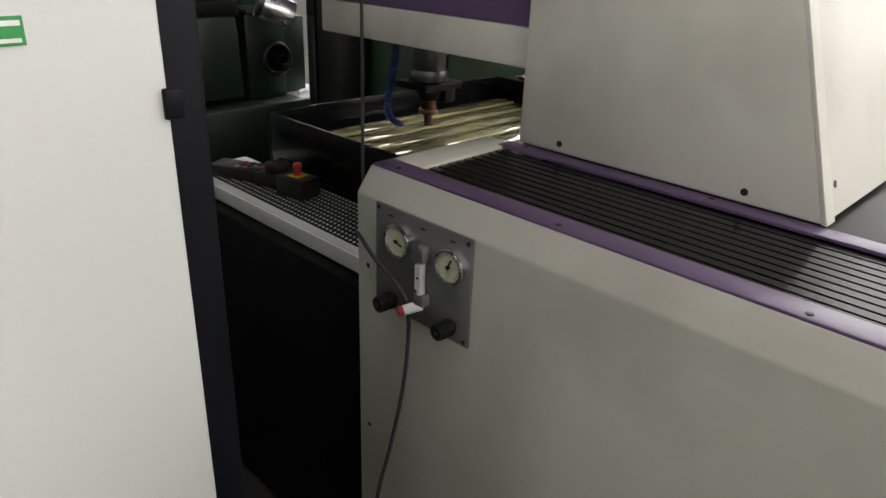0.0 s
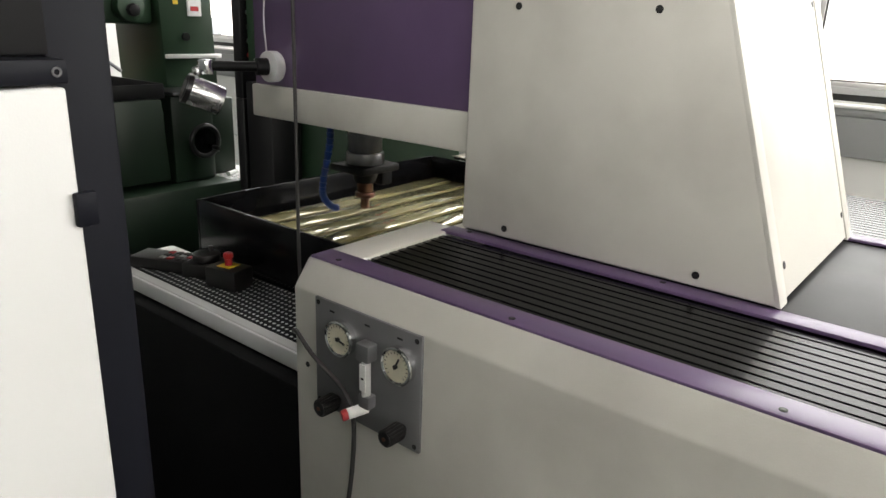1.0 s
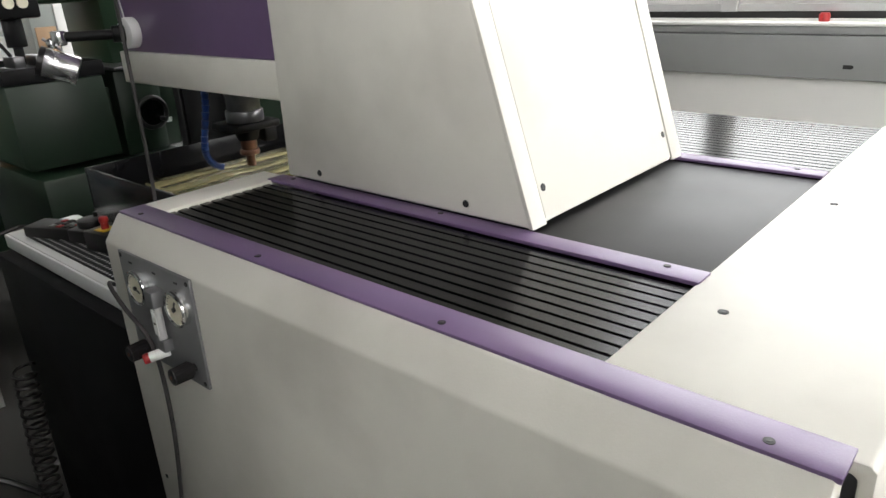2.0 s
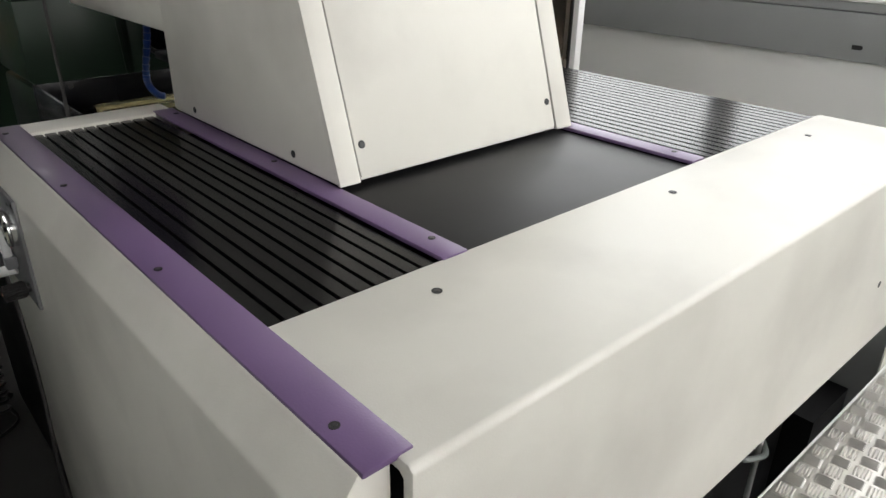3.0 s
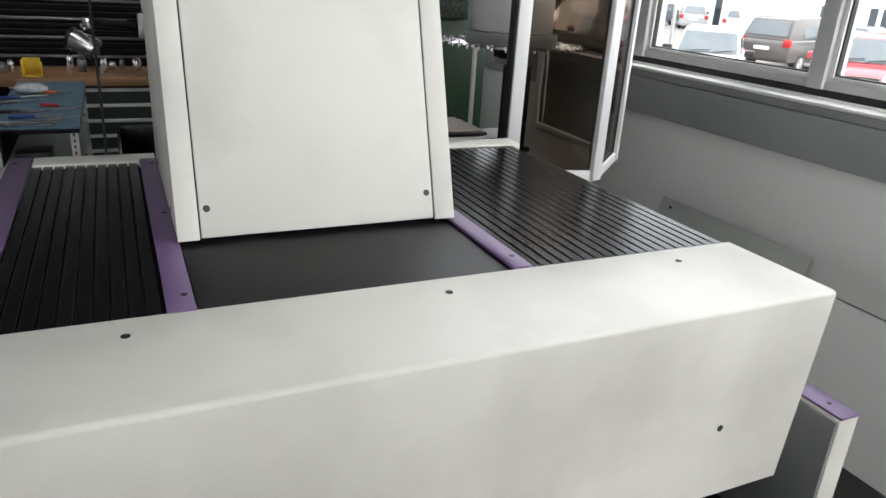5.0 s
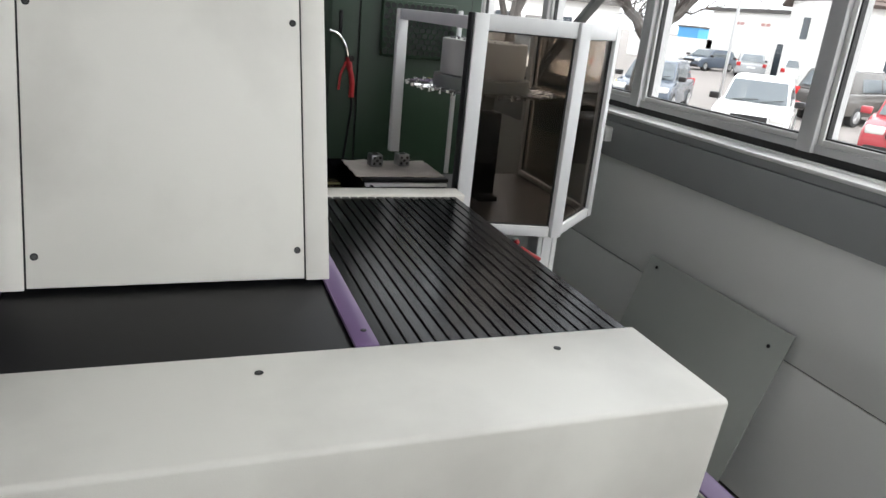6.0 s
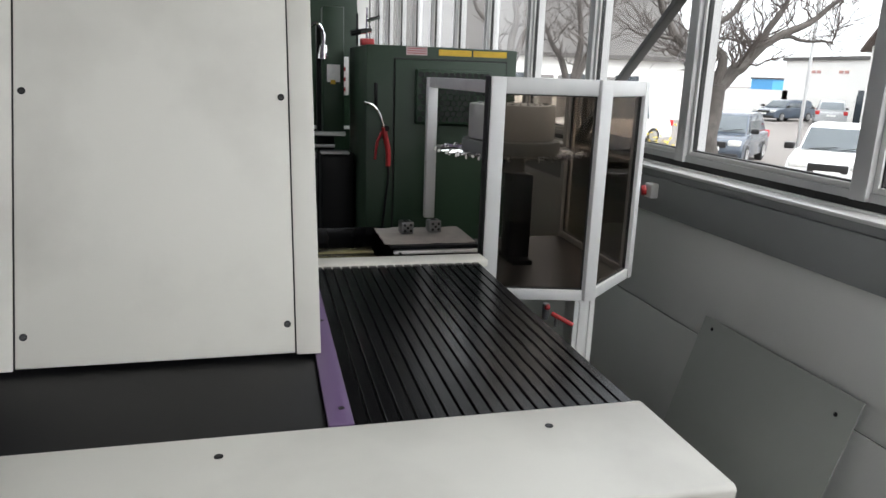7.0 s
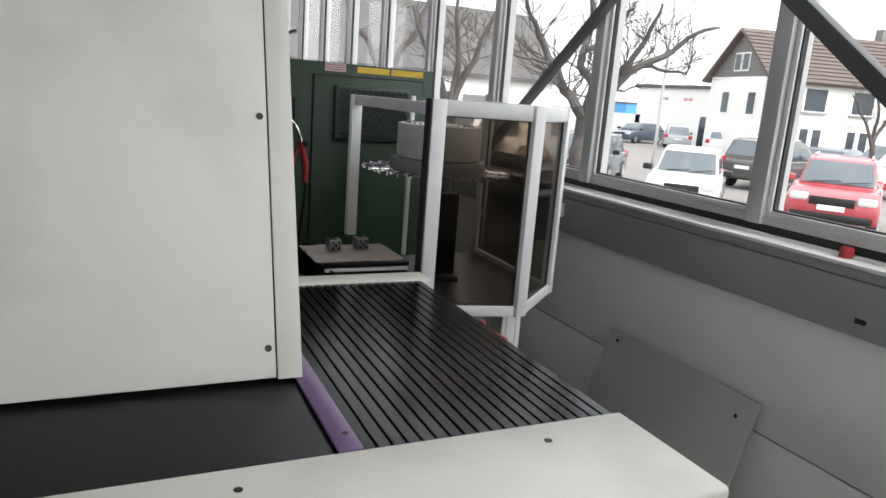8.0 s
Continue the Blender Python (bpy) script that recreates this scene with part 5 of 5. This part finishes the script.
# house with a brown tiled roof
hs = thing("house", (33.2, 27.9, ZG), "white rendered house with a brown tiled gable roof", "house", rz=-15)
part("wall", merge(box(0, 16, 0, 6.2, 0, 4.7)), RENDER, hs)
part("gable", prism([(0.0, 4.7), (6.2, 4.7), (3.1, 7.3)], "x", 0.0, 16.0), GABLE, hs, "grey boarded gable")
for s in (0, 1):
    sl = math.atan2(2.6, 3.1)
    bm = box(-0.4, 16.4, -0.55, 4.05, 0.0, 0.16)
    m = Matrix.Translation((0, 0, 4.72)) @ Matrix.Rotation(sl, 4, "X") if s == 0 else Matrix.Translation((0, 6.2, 4.72)) @ Matrix.Rotation(-sl, 4, "X") @ Matrix.Diagonal((1, -1, 1, 1))
    bm = moved(bm, m)
    bmesh.ops.recalc_face_normals(bm, faces=bm.faces)
    rf = part("roof", bm, TILES, hs, "brown tiled roof slope")
    if s == 0:
        for i in range(13):
            part("tile_course", moved(box(-0.42, 16.42, -0.55 + i * 0.35, -0.52 + i * 0.35, 0.16, 0.21), m), TILES, rf)
part("chimney", box(9, 9.6, 3.3, 3.9, 6.4, 8.2), GABLE, hs)


def house_window(x, y, z, w, h, along):
    if along == "x":
        f = part("window", box(x - 0.08, x + w + 0.08, y - 0.05, y + 0.02, z - 0.08, z + h + 0.08), RENDER, hs)
        part("pane", box(x, x + w, y - 0.07, y - 0.03, z, z + h), DARKPANE, f)
        part("sill", box(x - 0.15, x + w + 0.15, y - 0.2, y - 0.02, z - 0.14, z - 0.08), GABLE, f)
    else:
        f = part("window", box(x - 0.05, x + 0.02, y - 0.08, y + w + 0.08, z - 0.08, z + h + 0.08), RENDER, hs)
        part("pane", box(x - 0.07, x - 0.03, y, y + w, z, z + h), DARKPANE, f)


for x in (2.2, 5.2, 8.2, 11.2):
    house_window(x, 0, 3.0, 1.3, 1.2, "x")
    house_window(x, 0, 0.9, 0.5, 1.1, "x")
    house_window(x + 0.8, 0, 0.9, 0.5, 1.1, "x")
for y in (1.2, 3.9):
    house_window(0, y, 2.6, 0.7, 1.2, "y")
for y in (2.4, 3.2):
    house_window(0, y, 5.1, 0.55, 0.9, "y")

wh = thing("white_hall", (40.0, 38.2, ZG), "white flat-roofed commercial hall with pale lettering", "building")
part("wall", box(0, 14, 0, 8.9, 0, 4.2), RENDER, wh)
part("roof", box(-0.2, 14.2, -0.2, 9.1, 4.2, 4.45), SLATE, wh)
part("door", box(-0.05, 0.0, 0.2, 1.5, 0.0, 2.2), DARKPANE, wh)
for i in range(4):
    part("sign_bar", box(-0.06, -0.01, 2.6 + i * 0.5 + (1.6 if i > 1 else 0), 2.95 + i * 0.5 + (1.6 if i > 1 else 0), 3.3, 3.5), mat("faded_red_sign", (0.5, 0.28, 0.26), 0.7) if i == 0 else bpy.data.materials["faded_red_sign"], wh)
gate = solo("side_gate", box(36.9, 37.1, 35.2, 36.6, ZG, ZG + 1.9), DARKPANE, "dark gateway between house and hall", "gate")
bs = thing("blue_shed", (46.5, 56.5, ZG), "bright blue flat shed behind a pale wall", "shed")
part("wall", box(0, 5, 0, 3.0, 0, 2.9), BLUEWALL, bs)
part("roof", box(-0.1, 5.1, -0.1, 3.1, 2.9, 3.05), SLATE, bs)
solo("yard_wall", box(40.0, 40.3, 46.5, 58.0, ZG, ZG + 2.0), RENDER, "pale yard wall before the blue shed", "wall")
lb = thing("low_hall", (10.0, 40.0, ZG), "long white low hall with a grey pitched roof", "building")
part("wall", box(-8, 17, 0, 8, 0, 3.6), RENDER, lb)
part("roof", prism([(-0.5, 3.55), (8.5, 3.55), (8.5, 3.8), (4.0, 8.2), (-0.5, 3.8)], "x", -8.4, 17.4), SLATE, lb, "grey pitched roof")
for i in range(6):
    part("window", box(-6 + i * 3.6, -4.4 + i * 3.6, -0.06, 0.02, 1.6, 2.6), DARKPANE, lb)
for i in range(3):
    part("gate_panel", box(6 + i * 2.2, 7.9 + i * 2.2, -0.05, 0.02, 0.0, 2.5), GABLE, lb)
lamp_post = thing("street_lamp", (17.4, 18.4, ZG), "slim grey street lamp", "street lamp")
part("pole", cyl((0, 0, 0), (0, 0, 6.0), 0.06, 0.04, n=10), RIM, lamp_post)
part("lamp_arm", box(-0.05, 0.8, -0.05, 0.05, 5.95, 6.05), RIM, lamp_post)


def limb(a, b, r0, r1, bend=0.06, steps=6, seed=0):
    """Points and radii of a crooked limb from a to b."""
    rnd = random.Random(seed)
    a, b = Vector(a), Vector(b)
    L = (b - a).length
    pts = [a]
    for i in range(1, steps):
        j = Vector((rnd.uniform(-1, 1), rnd.uniform(-1, 1), rnd.uniform(-1, 1))) * L * bend
        pts.append(a.lerp(b, i / steps) + j)
    pts.append(b)
    out = curve_points(pts, 3)
    n = len(out) - 1
    return out, [r0 + (r1 - r0) * i / n for i in range(n + 1)]


def tree(place, label, mains, seed, density=1.0, group="bare trees", trunk=None):
    t = thing("tree", (*place, ZG), label, "tree", group)
    rnd = random.Random(seed)
    top, r0, r1 = trunk
    pts, rad = limb((0, 0, 0), top, r0, r1, 0.03, 5, seed)
    rad[0] *= 1.35
    part("trunk", tube(pts, 0.1, 12, rad), BARK, t)
    twigs = []

    def grow(a, d, L, r, depth):
        b = a + d * L
        p, q = limb(a, b, r, r * 0.45, 0.07, 4, rnd.randrange(10 ** 6))
        twigs.append(tube(p, r, 5 if r > 0.02 else 4, q))
        if depth == 0 or r < 0.004:
            return
        for i in range(rnd.randint(2, 4)):
            f = rnd.uniform(0.3, 1.0)
            s = p[int(f * (len(p) - 1))]
            e = (d + Vector((rnd.uniform(-1, 1), rnd.uniform(-1, 1), rnd.uniform(-0.5, 0.9))) * 0.85).normalized()
            grow(s, e, L * rnd.uniform(0.45, 0.75), max(0.0035, r * rnd.uniform(0.4, 0.6)), depth - 1)

    for j, (start, end, a, b) in enumerate(mains):
        p, q = limb(start, end, a, b, 0.035, 6, seed + 10 + j)
        part("limb", tube(p, a, 9, q), BARK, t)
        n = int(9 * density)
        for i in range(n):
            k_ = int((0.25 + 0.75 * i / n) * (len(p) - 1))
            d = (Vector(end) - Vector(start)).normalized()
            e = (d * 0.6 + Vector((rnd.uniform(-1, 1), rnd.uniform(-1, 1), rnd.uniform(-0.4, 1.0)))).normalized()
            grow(p[k_], e, rnd.uniform(0.35, 0.9), max(0.006, q[k_] * 0.2), 2)
    tagged(part("twigs", merge(*twigs), TWIG, t), kind="stuff")
    return t


tree((7.78, 9.20), "large bare tree with spreading crooked limbs before the windows", [
    ((-0.02, 0.0, 2.25), (-0.30, 0.0, 4.6), 0.085, 0.03), ((-0.08, 0.0, 2.15), (-0.80, 0.05, 3.0), 0.095, 0.06), ((-0.79, 0.05, 2.98), (-1.45, 0.1, 4.1), 0.06, 0.02),
    ((-0.77, 0.05, 2.95), (-1.75, 0.0, 3.05), 0.03, 0.008),
    ((0.05, 0.0, 2.25), (0.75, 0.0, 2.92), 0.12, 0.085), ((0.73, 0.0, 2.90), (2.60, -0.05, 3.85), 0.07, 0.022),
    ((0.74, 0.0, 2.92), (1.35, 0.05, 4.1), 0.062, 0.022), ((-0.15, 0.0, 3.2), (0.65, -0.1, 3.95), 0.05, 0.018),
    ((1.1, 0.0, 3.05), (2.05, 0.0, 3.0), 0.035, 0.015), ((2.03, 0.0, 3.0), (2.10, -0.05, 3.32), 0.018, 0.008),
    ((0.75, 0.02, 2.95), (0.05, 0.1, 2.98), 0.03, 0.010)], 5, 2.2, trunk=((0.0, 0.0, 2.3), 0.19, 0.150))
tree((7.6, 14.2), "bare tree with a forked trunk in the yard", [
    ((0.0, 0.0, 2.0), (0.9, -0.3, 4.4), 0.10, 0.03), ((0.0, 0.0, 1.9), (-0.9, 0.4, 4.2), 0.09, 0.025), ((0, 0, 2.2), (0.1, 0.1, 4.8), 0.09, 0.025)], 8, 3.0, trunk=((0.05, 0.05, 2.2), 0.15, 0.11))
tree((20.6, 12.9), "young bare tree between the parked cars", [
    ((0.0, 0.0, 1.8), (0.7, -0.3, 3.4), 0.06, 0.02), ((0.0, 0.0, 1.8), (-0.7, 0.4, 3.2), 0.06, 0.02), ((0, 0, 1.9), (0.1, 0.1, 3.8), 0.06, 0.02)], 15, 1.2, trunk=((0.0, 0.0, 1.9), 0.10, 0.07))
tree((9.5, 24.0), "tall bare tree before the low hall", [
    ((0.0, 0.0, 2.6), (1.6, -0.5, 6.0), 0.14, 0.05), ((0.0, 0.0, 2.4), (-1.6, 0.6, 5.8), 0.13, 0.05), ((0, 0, 2.8), (0.2, 0.2, 7.0), 0.14, 0.05)], 23, 2.0, trunk=((0.0, 0.0, 2.8), 0.2, 0.16))
bush = bmesh.new()
rb_ = random.Random(3)
for i in range(700):
    p = Vector((rb_.gauss(0, 0.32), rb_.gauss(0, 0.32), abs(rb_.gauss(0.5, 0.35))))
    u = Vector((rb_.uniform(-1, 1), rb_.uniform(-1, 1), rb_.uniform(-1, 1))).normalized()
    w = u.orthogonal().normalized()
    bush.faces.new([bush.verts.new(p + u * 0.05), bush.verts.new(p + w * 0.02), bush.verts.new(p - u * 0.05), bush.verts.new(p - w * 0.02)])
solo("flowering_bush", bush, FORSYTHIA, "yellow flowering bush at the edge of the yard", "bush", kind="stuff", place=(8.9, 12.6, ZG))
